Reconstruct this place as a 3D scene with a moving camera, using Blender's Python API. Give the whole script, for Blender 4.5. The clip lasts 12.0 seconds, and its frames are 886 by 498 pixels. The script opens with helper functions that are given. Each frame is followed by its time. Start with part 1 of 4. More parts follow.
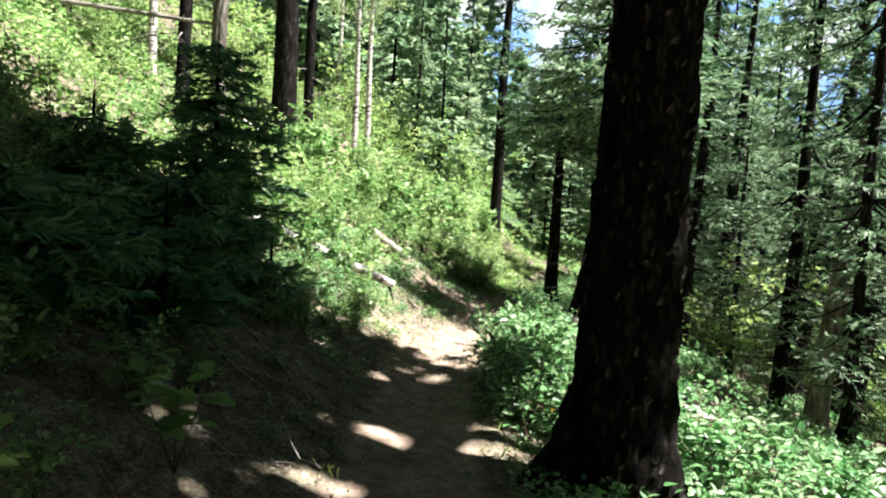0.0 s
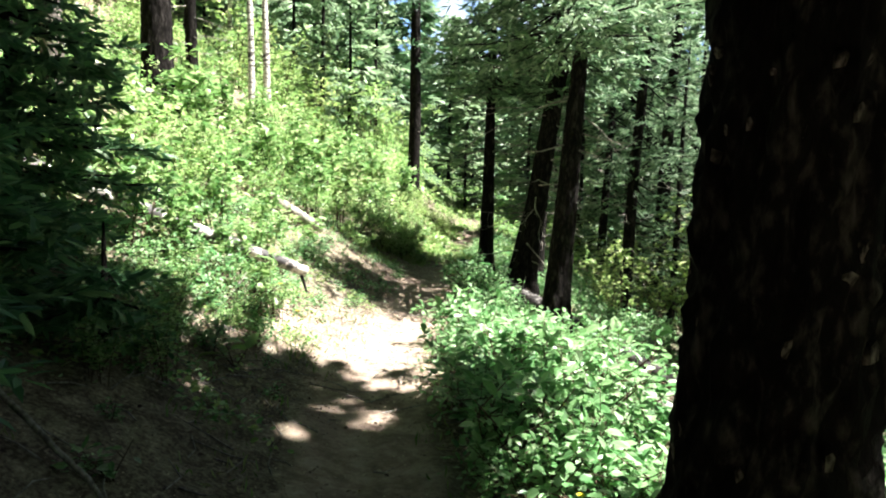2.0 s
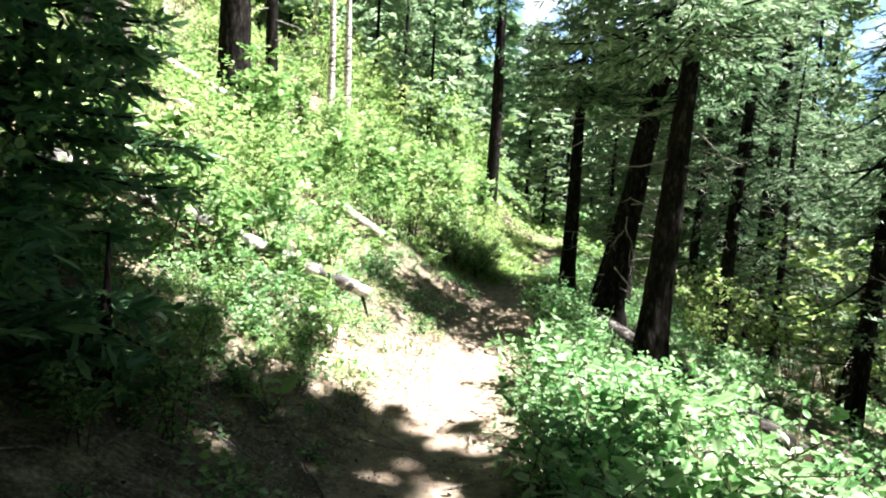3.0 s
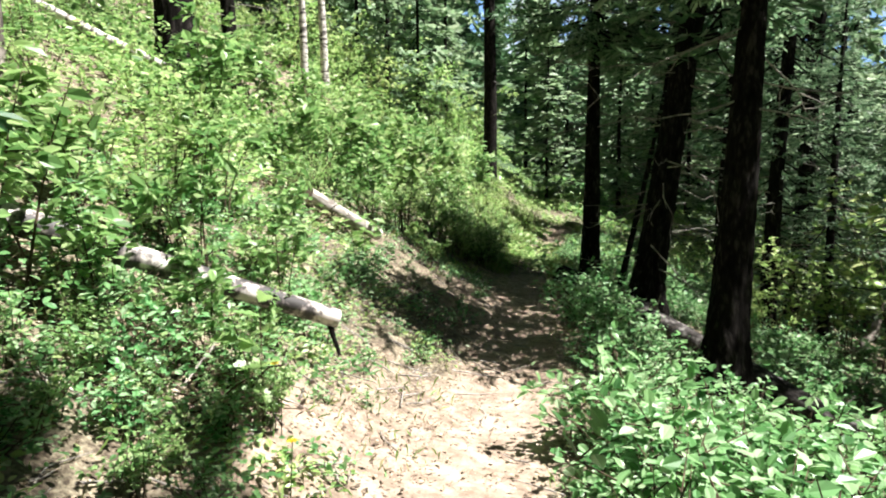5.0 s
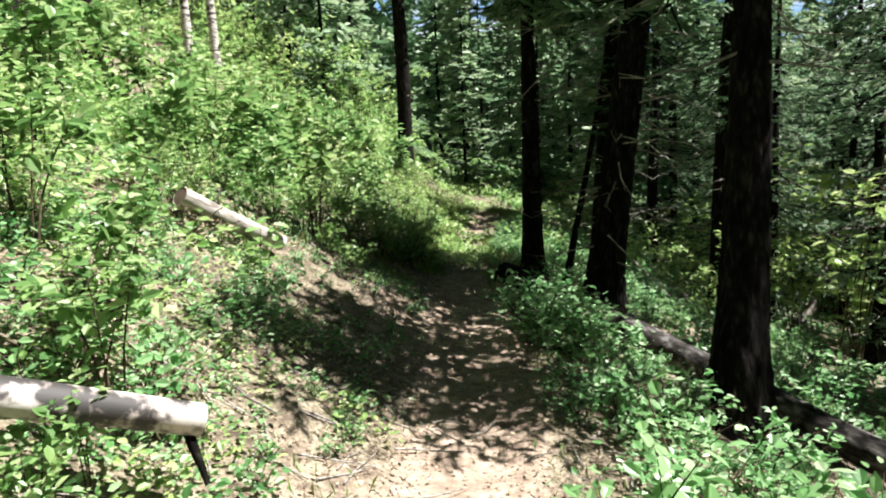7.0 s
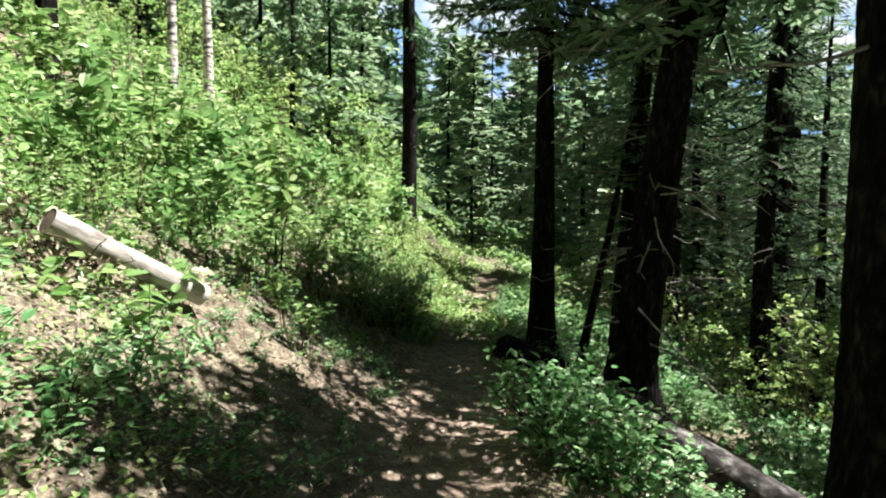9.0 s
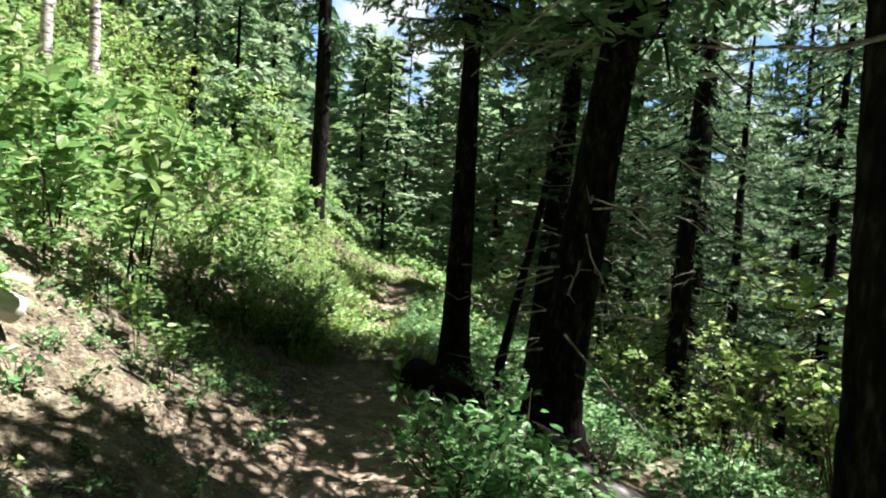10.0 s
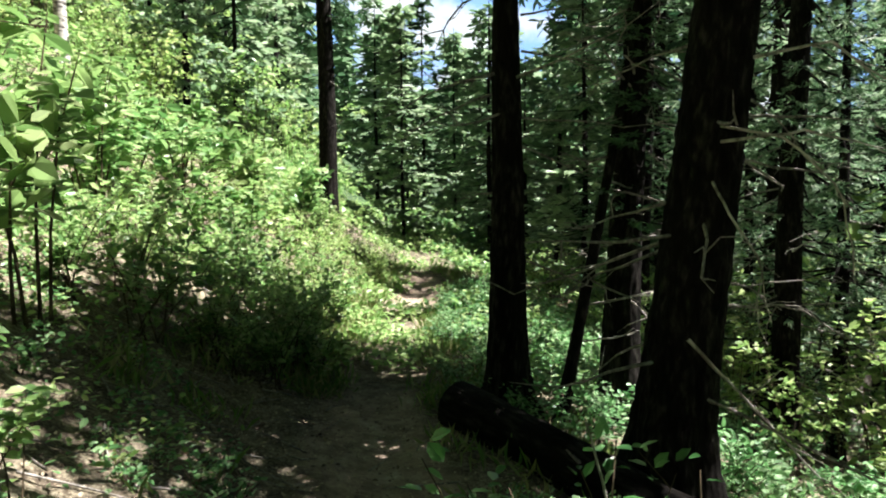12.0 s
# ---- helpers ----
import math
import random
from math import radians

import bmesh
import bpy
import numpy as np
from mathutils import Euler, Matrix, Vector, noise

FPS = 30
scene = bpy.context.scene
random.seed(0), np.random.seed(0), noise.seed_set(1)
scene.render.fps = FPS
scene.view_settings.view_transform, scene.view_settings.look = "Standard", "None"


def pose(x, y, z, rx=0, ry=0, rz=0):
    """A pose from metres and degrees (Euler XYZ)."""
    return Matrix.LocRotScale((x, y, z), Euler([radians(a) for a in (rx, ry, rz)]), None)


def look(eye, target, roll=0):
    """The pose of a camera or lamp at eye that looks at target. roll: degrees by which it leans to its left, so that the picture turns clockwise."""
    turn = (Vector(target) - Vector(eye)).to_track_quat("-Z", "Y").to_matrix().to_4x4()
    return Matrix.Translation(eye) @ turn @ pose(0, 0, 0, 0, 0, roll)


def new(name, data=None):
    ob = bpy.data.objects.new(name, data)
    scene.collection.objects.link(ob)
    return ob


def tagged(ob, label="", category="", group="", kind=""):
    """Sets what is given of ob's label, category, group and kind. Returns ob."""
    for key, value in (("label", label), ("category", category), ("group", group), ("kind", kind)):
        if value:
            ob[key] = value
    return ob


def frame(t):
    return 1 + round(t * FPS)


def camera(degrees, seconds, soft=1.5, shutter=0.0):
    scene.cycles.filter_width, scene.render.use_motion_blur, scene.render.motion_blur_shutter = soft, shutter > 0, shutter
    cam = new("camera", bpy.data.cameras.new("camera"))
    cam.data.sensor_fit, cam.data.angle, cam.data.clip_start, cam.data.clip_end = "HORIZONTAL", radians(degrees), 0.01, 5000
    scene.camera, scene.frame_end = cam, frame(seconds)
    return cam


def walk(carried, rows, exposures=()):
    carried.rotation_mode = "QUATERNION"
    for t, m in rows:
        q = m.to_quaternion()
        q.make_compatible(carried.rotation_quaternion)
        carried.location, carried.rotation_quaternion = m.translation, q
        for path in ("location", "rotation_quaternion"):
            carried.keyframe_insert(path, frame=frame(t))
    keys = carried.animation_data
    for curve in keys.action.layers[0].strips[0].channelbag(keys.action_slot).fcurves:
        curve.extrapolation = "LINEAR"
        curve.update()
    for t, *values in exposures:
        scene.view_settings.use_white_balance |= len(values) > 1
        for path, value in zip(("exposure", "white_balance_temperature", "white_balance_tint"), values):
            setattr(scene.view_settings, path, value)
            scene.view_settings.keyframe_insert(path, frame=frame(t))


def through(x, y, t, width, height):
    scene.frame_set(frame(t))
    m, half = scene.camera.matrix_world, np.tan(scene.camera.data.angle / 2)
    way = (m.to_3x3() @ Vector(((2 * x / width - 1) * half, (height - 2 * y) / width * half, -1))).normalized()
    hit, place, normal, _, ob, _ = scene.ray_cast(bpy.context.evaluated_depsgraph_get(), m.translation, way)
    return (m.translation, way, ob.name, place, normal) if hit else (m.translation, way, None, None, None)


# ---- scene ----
cam = camera(68.2, 12.0, 2.0)
PATH = [
    (0, (0.077, -0.092, 1.454), (0.076, 1.906, 1.36), 3.7),
    (0.5, (0.026, 0.467, 1.455), (0.23, 2.449, 1.285), 2.1),
    (1, (0.024, 0.993, 1.434), (0.269, 2.97, 1.255), -1.8),
    (1.5, (-0.062, 1.503, 1.475), (0.047, 3.496, 1.341), 3.9),
    (2, (-0.065, 1.959, 1.505), (0.199, 3.93, 1.292), 1.5),
    (2.5, (-0.069, 2.537, 1.482), (0.043, 4.521, 1.261), -1.1),
    (2.7, (-0.028, 2.645, 1.511), (-0.016, 4.636, 1.325), 3.0),
    (4.3, (-0.062, 4.405, 1.456), (0.049, 6.394, 1.274), 3.2),
    (4.5, (-0.026, 4.435, 1.496), (0.08, 6.415, 1.231), 3.8),
    (5, (-0.005, 4.928, 1.426), (0.037, 6.913, 1.184), -0.4),
    (5.5, (-0.019, 5.337, 1.509), (0.252, 7.309, 1.316), 0.1),
    (6, (-0.072, 5.737, 1.495), (0.241, 7.702, 1.293), -0.3),
    (6.5, (0.002, 6.191, 1.439), (0.092, 8.179, 1.237), -1.7),
    (7, (-0.029, 6.62, 1.418), (0.265, 8.576, 1.127), -2.6),
    (7.5, (0.02, 6.965, 1.42), (0.436, 8.904, 1.157), -0.5),
    (7.7, (0.09, 7.13, 1.36), (0.39, 9.1, 1.19), 0.2),
    (9.3, (0.471, 8.499, 1.209), (0.742, 10.478, 1.106), 0.8),
    (9.5, (0.522, 8.662, 1.231), (0.731, 10.644, 1.07), 1.2),
    (10, (0.572, 9.132, 1.216), (1.122, 11.054, 1.14), 3.4),
    (10.5, (0.709, 9.638, 1.132), (1.143, 11.585, 0.986), 0.1),
    (11, (0.794, 10.091, 1.151), (1.14, 12.056, 1.02), 0.6),
    (11.5, (0.854, 10.571, 1.144), (1.403, 12.485, 0.954), -1.0),
    (12, (0.996, 11.122, 1.074), (1.475, 13.06, 0.949), -0.8),
]
walk(cam, [(t, look(eye, target, roll)) for t, eye, target, roll in PATH], [(0, 2.15), (1.5, 2.25), (2.5, 2.7), (4.5, 1.93), (6.5, 1.72), (9.5, 1.84), (12, 2.0)])

# ---- light ----
SUN_ELEVATION = 62.0
world = bpy.data.worlds.new("sky")
scene.world = world
world.use_nodes = True
wn, wl = world.node_tree.nodes, world.node_tree.links
sky = wn.new("ShaderNodeTexSky")
sky.sky_type, sky.sun_disc = "NISHITA", False
sky.sun_elevation, sky.sun_rotation = radians(SUN_ELEVATION), radians(97.6)
sky.air_density, sky.dust_density = 1.0, 1.6
wn["Background"].inputs["Strength"].default_value = 0.005
wl.new(sky.outputs[0], wn["Background"].inputs["Color"])
sun = new("sun", bpy.data.lights.new("sun", "SUN"))
sun.data.energy, sun.data.angle, sun.data.color = 5.0, radians(0.53), (1.0, 0.96, 0.93)
sun.matrix_world = look((30, -4, 30.3 * math.tan(radians(SUN_ELEVATION))), (0, 0, 0))


# a far bank of bright cloud over the ridges ahead
def cloud_bank():
    v, n = [], 40
    for r in range(7):
        for i in range(n + 1):
            a, e = radians(-50 + 110 * i / n), radians(3 + 4.5 * r)
            v.append((2400 * math.sin(a) * math.cos(e), 2400 * math.cos(a) * math.cos(e), 2400 * math.sin(e)))
    f = [(r * (n + 1) + i, r * (n + 1) + i + 1, (r + 1) * (n + 1) + i + 1, (r + 1) * (n + 1) + i) for r in range(6) for i in range(n)]
    me = bpy.data.meshes.new("backdrop")
    me.from_pydata(v, [], f)
    m = bpy.data.materials.new("bright cloud and sky")
    m.use_nodes = True
    nt = m.node_tree
    nt.nodes.remove(nt.nodes["Principled BSDF"])
    em, tx, co = nt.nodes.new("ShaderNodeEmission"), nt.nodes.new("ShaderNodeTexNoise"), nt.nodes.new("ShaderNodeTexCoord")
    tx.inputs["Scale"].default_value, tx.inputs["Detail"].default_value = .0035, 6
    r = nt.nodes.new("ShaderNodeValToRGB")
    r.color_ramp.elements[0].position, r.color_ramp.elements[0].color = .46, (.11, .20, .37, 1)
    r.color_ramp.elements[1].position, r.color_ramp.elements[1].color = .56, (.30, .32, .34, 1)
    nt.links.new(co.outputs["Object"], tx.inputs["Vector"])
    nt.links.new(tx.outputs[0], r.inputs[0])
    nt.links.new(r.outputs[0], em.inputs["Color"])
    nt.links.new(em.outputs[0], nt.nodes["Material Output"].inputs["Surface"])
    me.materials.append(m)
    tagged(new("backdrop", me), "white clouds in a blue sky over the ridges", "sky", kind="structure")


cloud_bank()

# ---- the lie of the land ----
PY = [-60, -30, -6, 0, 3, 6, 7.6, 9.6, 11.8, 13.5, 16, 20, 24.8, 28, 36, 60, 120]
PX = [-8, -3, -.2, .0, -.02, .04, .15, .58, 1.02, 1.4, 1.65, 2.5, 3.95, 4.55, 5.6, 9, 16]
PZ = [1.8, .9, .2, 0, 0, -.06, -.1, -.22, -.32, -.38, -.45, -.55, -.62, -.5, 0, 2.5, 8]


def softened(u, k=.18):
    return k * np.logaddexp(0, np.clip(u / k, -300, 300))


def trail(y):
    """The trail's middle and its height at y."""
    return np.interp(y, PY, PX), np.interp(y, PY, PZ)


def hummock(x, y):
    return (np.sin(1.9 * x + .7 * y) * np.sin(1.3 * y - .6 * x + 1) * .05 + np.sin(4.7 * x - 2.1 * y) * np.sin(3.9 * y + 1.7 * x) * .022)


def ground_z(x, y):
    """A trail cut into a slope: a bank rises on one side, the other falls to a valley with ridges beyond."""
    x, y = np.asarray(x, float), np.asarray(y, float)
    c, z = trail(y)
    u = c - x
    steep = np.clip(.56 + .012 * (y - 3), .54, .63)
    rise = softened(u - .62)
    rise = np.where(rise > 30, 30 + 25 * (1 - np.exp(-(rise - 30) / 25)), rise)
    fall = softened(-u - .6, .22)
    fall = np.where(fall > 25, 25 + 20 * (1 - np.exp(-(fall - 25) / 20)), fall)
    away = np.clip(np.abs(u) - .45, 0, 1)
    far = np.hypot(x, y)
    ridge = np.clip((far - 110) / 300, 0, 1) ** 1.2 * 62 * (1 + .25 * np.sin(x * .011 + 1) + .12 * np.sin(x * .037 + y * .01))
    dish = -.05 * np.exp(-(u / .35) ** 2)
    return z + steep * rise - .34 * fall + hummock(x, y) * (.25 + away) + ridge + dish


def ground_at(x, y):
    return float(ground_z(x, y))


# ---- materials ----
def material(name):
    m = bpy.data.materials.new(name)
    m.use_nodes = True
    return m, m.node_tree.nodes, m.node_tree.links, m.node_tree.nodes["Principled BSDF"]


def ramp(nodes, stops):
    r = nodes.new("ShaderNodeValToRGB")
    while len(r.color_ramp.elements) < len(stops):
        r.color_ramp.elements.new(.5)
    for e, (p, c) in zip(r.color_ramp.elements, stops):
        e.position, e.color = p, (*c, 1)
    return r


def noise_node(nodes, links, scale, detail=4, vector=None, rough=.6):
    n = nodes.new("ShaderNodeTexNoise")
    n.inputs["Scale"].default_value, n.inputs["Detail"].default_value, n.inputs["Roughness"].default_value = scale, detail, rough
    if vector:
        links.new(vector, n.inputs["Vector"])
    return n


def bump(nodes, links, bsdf, height, strength, distance):
    b = nodes.new("ShaderNodeBump")
    b.inputs["Strength"].default_value, b.inputs["Distance"].default_value = strength, distance
    links.new(height, b.inputs["Height"])
    links.new(b.outputs[0], bsdf.inputs["Normal"])


def leaf_material(name, colours, through=.5, rough=.38, gain=1.0):
    """Thin leaves: each leaf has its own green, each plant a little of its own too, and light passes through."""
    m, n, l, p = material(name)
    geo, info = n.new("ShaderNodeNewGeometry"), n.new("ShaderNodeObjectInfo")
    r = ramp(n, [(i / (len(colours) - 1), c) for i, c in enumerate(colours)])
    l.new(geo.outputs["Random Per Island"], r.inputs[0])
    hsv = n.new("ShaderNodeHueSaturation")
    mul = n.new("ShaderNodeMapRange")
    mul.inputs["To Min"].default_value, mul.inputs["To Max"].default_value = .485, .512
    l.new(info.outputs["Random"], mul.inputs["Value"])
    l.new(mul.outputs[0], hsv.inputs["Hue"])
    val = n.new("ShaderNodeMapRange")
    val.inputs["To Min"].default_value, val.inputs["To Max"].default_value = .85 * gain, 1.2 * gain
    blot = noise_node(n, l, 1.3, 2, n.new("ShaderNodeTexCoord").outputs["Object"])
    l.new(blot.outputs[0], val.inputs["Value"])
    l.new(val.outputs[0], hsv.inputs["Value"])
    l.new(r.outputs[0], hsv.inputs["Color"])
    l.new(hsv.outputs[0], p.inputs["Base Color"])
    p.inputs["Roughness"].default_value = rough
    p.inputs["Specular IOR Level"].default_value = .5
    tr = n.new("ShaderNodeBsdfTranslucent")
    l.new(hsv.outputs[0], tr.inputs["Color"])
    mix = n.new("ShaderNodeMixShader")
    mix.inputs[0].default_value = through
    l.new(p.outputs[0], mix.inputs[1])
    l.new(tr.outputs[0], mix.inputs[2])
    l.new(mix.outputs[0], n["Material Output"].inputs["Surface"])
    return m


LEAF = leaf_material("shrub leaf", [(.08, .18, .05), (.16, .30, .095), (.27, .42, .15), (.43, .53, .27)])
LEAF_COOL = leaf_material("herb leaf", [(.052, .15, .045), (.125, .30, .10), (.25, .46, .195), (.44, .60, .36)])
LEAF_GOLD = leaf_material("yellow-green leaf", [(.13, .25, .06), (.235, .39, .12), (.365, .51, .18), (.52, .59, .30)])
NEEDLE = leaf_material("conifer needles", [(.025, .07, .03), (.04, .10, .042), (.065, .14, .06), (.10, .18, .08)], .3, .5)
# a paler green than NEEDLE, for many nearer crowns and the far woods
NEEDLE_PALE = leaf_material("pale conifer needles", [(.045, .10, .05), (.08, .16, .075), (.18, .29, .16), (.32, .43, .27)], .42, .5)
NEEDLE_YOUNG = leaf_material("young fir needles", [(.04, .12, .05), (.07, .18, .075), (.12, .26, .11), (.22, .37, .17)], .35, .5)
# needles lightened in colour, so the far pines look sunlit
NEEDLE_SUNNY = leaf_material("sunlit-toned pine needles", [(.10, .18, .09), (.17, .27, .14), (.26, .37, .21), (.40, .50, .33)], .48, .5)
GRASS = leaf_material("grass", [(.13, .26, .05), (.20, .34, .08), (.40, .37, .19), (.12, .24, .04)], .4, .5)
FLOWER = leaf_material("yellow petal", [(.75, .50, .02), (.85, .62, .04)], .3)
DEAD_LEAF = leaf_material("dead leaves", [(.07, .05, .034), (.17, .13, .085), (.30, .245, .165), (.50, .43, .31)], .12, .8)


def bark_material(name, dark, mid, pale, scale=9.0, squeeze=.22, relief=.03):
    m, n, l, p = material(name)
    co = n.new("ShaderNodeTexCoord")
    mp = n.new("ShaderNodeMapping")
    mp.inputs["Scale"].default_value = (1, 1, squeeze)
    l.new(co.outputs["Object"], mp.inputs[0])
    a = noise_node(n, l, scale, 8, mp.outputs[0], .68)
    v = n.new("ShaderNodeTexVoronoi")
    v.feature, v.distance = "DISTANCE_TO_EDGE", "EUCLIDEAN"
    v.inputs["Scale"].default_value = scale * 1.7
    l.new(mp.outputs[0], v.inputs["Vector"])
    add = n.new("ShaderNodeMath")
    add.operation = "MULTIPLY_ADD"
    add.inputs[1].default_value = .35
    l.new(v.outputs["Distance"], add.inputs[0])
    l.new(a.outputs[0], add.inputs[2])
    r = ramp(n, [(.42, dark), (.56, mid), (.78, pale)])
    l.new(add.outputs[0], r.inputs[0])
    l.new(r.outputs[0], p.inputs["Base Color"])
    p.inputs["Roughness"].default_value, p.inputs["Specular IOR Level"].default_value = .92, .06
    bump(n, l, p, add.outputs[0], .9, relief)
    return m


# both fir barks are near black, with the trunks' deep shade in the colour
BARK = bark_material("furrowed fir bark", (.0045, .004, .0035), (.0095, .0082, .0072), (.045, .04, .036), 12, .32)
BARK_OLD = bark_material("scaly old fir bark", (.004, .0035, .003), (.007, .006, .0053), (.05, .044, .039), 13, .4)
BARK_GREY = bark_material("grey weathered bark", (.07, .06, .052), (.17, .15, .13), (.33, .30, .27))
TWIG = bark_material("dead twig wood", (.11, .10, .09), (.25, .23, .205), (.45, .42, .39), 20, .3, .004)
STEM = bark_material("shrub stem", (.035, .028, .018), (.08, .06, .04), (.15, .12, .08), 25, .3, .003)
# weathered wood, with the shade over the log put into its dark tones
ROTTEN_SHADED = bark_material("weathered log wood, darkened for shade", (.012, .011, .01), (.045, .041, .038), (.24, .23, .215), 9, .5, .012)

BIRCH, bn, bl, bp = material("white birch bark")
bco = bn.new("ShaderNodeTexCoord")
bmp = bn.new("ShaderNodeMapping")
bmp.inputs["Scale"].default_value = (1, 1, 3.2)
bl.new(bco.outputs["Object"], bmp.inputs[0])
bno = noise_node(bn, bl, 5.5, 5, bmp.outputs[0])
brr = ramp(bn, [(.36, (.03, .027, .025)), (.44, (.14, .12, .11)), (.50, (.50, .47, .43)), (.8, (.68, .65, .60))])
bl.new(bno.outputs[0], brr.inputs[0])
bl.new(brr.outputs[0], bp.inputs["Base Color"])
bp.inputs["Roughness"].default_value = .65
bump(bn, bl, bp, bno.outputs[0], .5, .006)

# the same bark with more and rounder dark blotches
BIRCH_LOG = BIRCH.copy()
BIRCH_LOG.name = "mottled birch bark"
for node in BIRCH_LOG.node_tree.nodes:
    if node.type == "MAPPING":
        node.inputs["Scale"].default_value = (1, 1, 1.1)
    if node.type == "TEX_NOISE":
        node.inputs["Scale"].default_value = 7
    if node.type == "VALTORGB":
        for e, p in zip(node.color_ramp.elements, (.465, .50, .575, .85)):
            e.position = p

# bleached logs; on the fir's long snags this pale colour stands for sun
BLEACHED_OR_SUNLIT = bark_material("bleached or sunlit bare wood", (.16, .14, .12), (.42, .39, .35), (.62, .59, .54), 7, .25, .008)
WOOD_END, en, el, ep = material("sawn log end")
eno = noise_node(en, el, 40, 3)
er = ramp(en, [(.3, (.045, .03, .022)), (.7, (.17, .12, .085))])
el.new(eno.outputs[0], er.inputs[0])
el.new(er.outputs[0], ep.inputs["Base Color"])
ep.inputs["Roughness"].default_value = .85

SOIL, gn, gl, gp = material("trail dirt and needle duff")
gco = gn.new("ShaderNodeTexCoord").outputs["Object"]
worn = gn.new("ShaderNodeAttribute")
worn.attribute_name = "trodden"
fine, coarse, mid = noise_node(gn, gl, 42, 8, gco, .7), noise_node(gn, gl, 1.6, 4, gco), noise_node(gn, gl, 6, 9, gco, .75)
dirt = ramp(gn, [(.25, (.10, .07, .053)), (.45, (.24, .182, .138)), (.58, (.36, .288, .225)), (.75, (.50, .425, .35))])
duff = ramp(gn, [(.36, (.02, .015, .011)), (.46, (.085, .067, .048)), (.56, (.24, .21, .148)), (.68, (.50, .45, .34))])
gl.new(mid.outputs[0], dirt.inputs[0])
blend = gn.new("ShaderNodeMix")
blend.inputs["Factor"].default_value = .5
gl.new(fine.outputs[0], blend.inputs[2])
gl.new(mid.outputs[0], blend.inputs[3])
gl.new(blend.outputs[0], duff.inputs[0])
edge = gn.new("ShaderNodeMath")
edge.operation = "MULTIPLY_ADD"
edge.inputs[1].default_value, edge.use_clamp = .9, False
gl.new(coarse.outputs[0], edge.inputs[0])
gl.new(worn.outputs["Fac"], edge.inputs[2])
step = gn.new("ShaderNodeMapRange")
step.inputs["From Min"].default_value, step.inputs["From Max"].default_value = .72, 1.12
gl.new(edge.outputs[0], step.inputs["Value"])
gmix = gn.new("ShaderNodeMix")
gmix.data_type = "RGBA"
gl.new(step.outputs[0], gmix.inputs["Factor"])
gl.new(duff.outputs[0], gmix.inputs[6])
gl.new(dirt.outputs[0], gmix.inputs[7])
far_mask = gn.new("ShaderNodeAttribute")
far_mask.attribute_name = "wooded"
gmix2 = gn.new("ShaderNodeMix")
gmix2.data_type = "RGBA"
woods = ramp(gn, [(.35, (.03, .055, .028)), (.7, (.075, .12, .05))])
gl.new(noise_node(gn, gl, .35, 8, gco, .75).outputs[0], woods.inputs[0])
gl.new(far_mask.outputs["Fac"], gmix2.inputs["Factor"])
gl.new(gmix.outputs[2], gmix2.inputs[6])
gl.new(woods.outputs[0], gmix2.inputs[7])
gl.new(gmix2.outputs[2], gp.inputs["Base Color"])
gp.inputs["Roughness"].default_value, gp.inputs["Specular IOR Level"].default_value = .95, .15
gsum = gn.new("ShaderNodeMath")
gsum.operation = "ADD"
gl.new(fine.outputs[0], gsum.inputs[0])
gl.new(mid.outputs[0], gsum.inputs[1])
bump(gn, gl, gp, gsum.outputs[0], .45, .018)


# ---- mesh helpers ----
def mesh_of(name, verts, faces, mat, smooth=False):
    """A mesh from an array of corners and an array of faces that all have as many corners, or lists of either."""
    me = bpy.data.meshes.new(name)
    verts = np.asarray(verts, np.float32).reshape(-1, 3)
    groups = faces if isinstance(faces, list) else [faces]
    groups = [np.asarray(g, np.int32) for g in groups if len(g)]
    loops = np.concatenate([g.ravel() for g in groups])
    sizes = np.concatenate([np.full(len(g), g.shape[1], np.int32) for g in groups])
    me.vertices.add(len(verts))
    me.vertices.foreach_set("co", verts.ravel())
    me.loops.add(len(loops))
    me.loops.foreach_set("vertex_index", loops)
    me.polygons.add(len(sizes))
    me.polygons.foreach_set("loop_start", np.concatenate([[0], np.cumsum(sizes)[:-1]]).astype(np.int32))
    me.polygons.foreach_set("use_smooth", np.full(len(sizes), smooth))
    me.update(calc_edges=True)
    me.materials.append(mat)
    return me


def part(name, me, parent, label=""):
    ob = new(name, me)
    ob.parent = parent
    if label:
        ob["label"] = label
    return ob


def thing(name, m, label, category, group=""):
    ob = new(name)
    ob.empty_display_size = .1
    ob.matrix_world = m
    return tagged(ob, label, category, group)


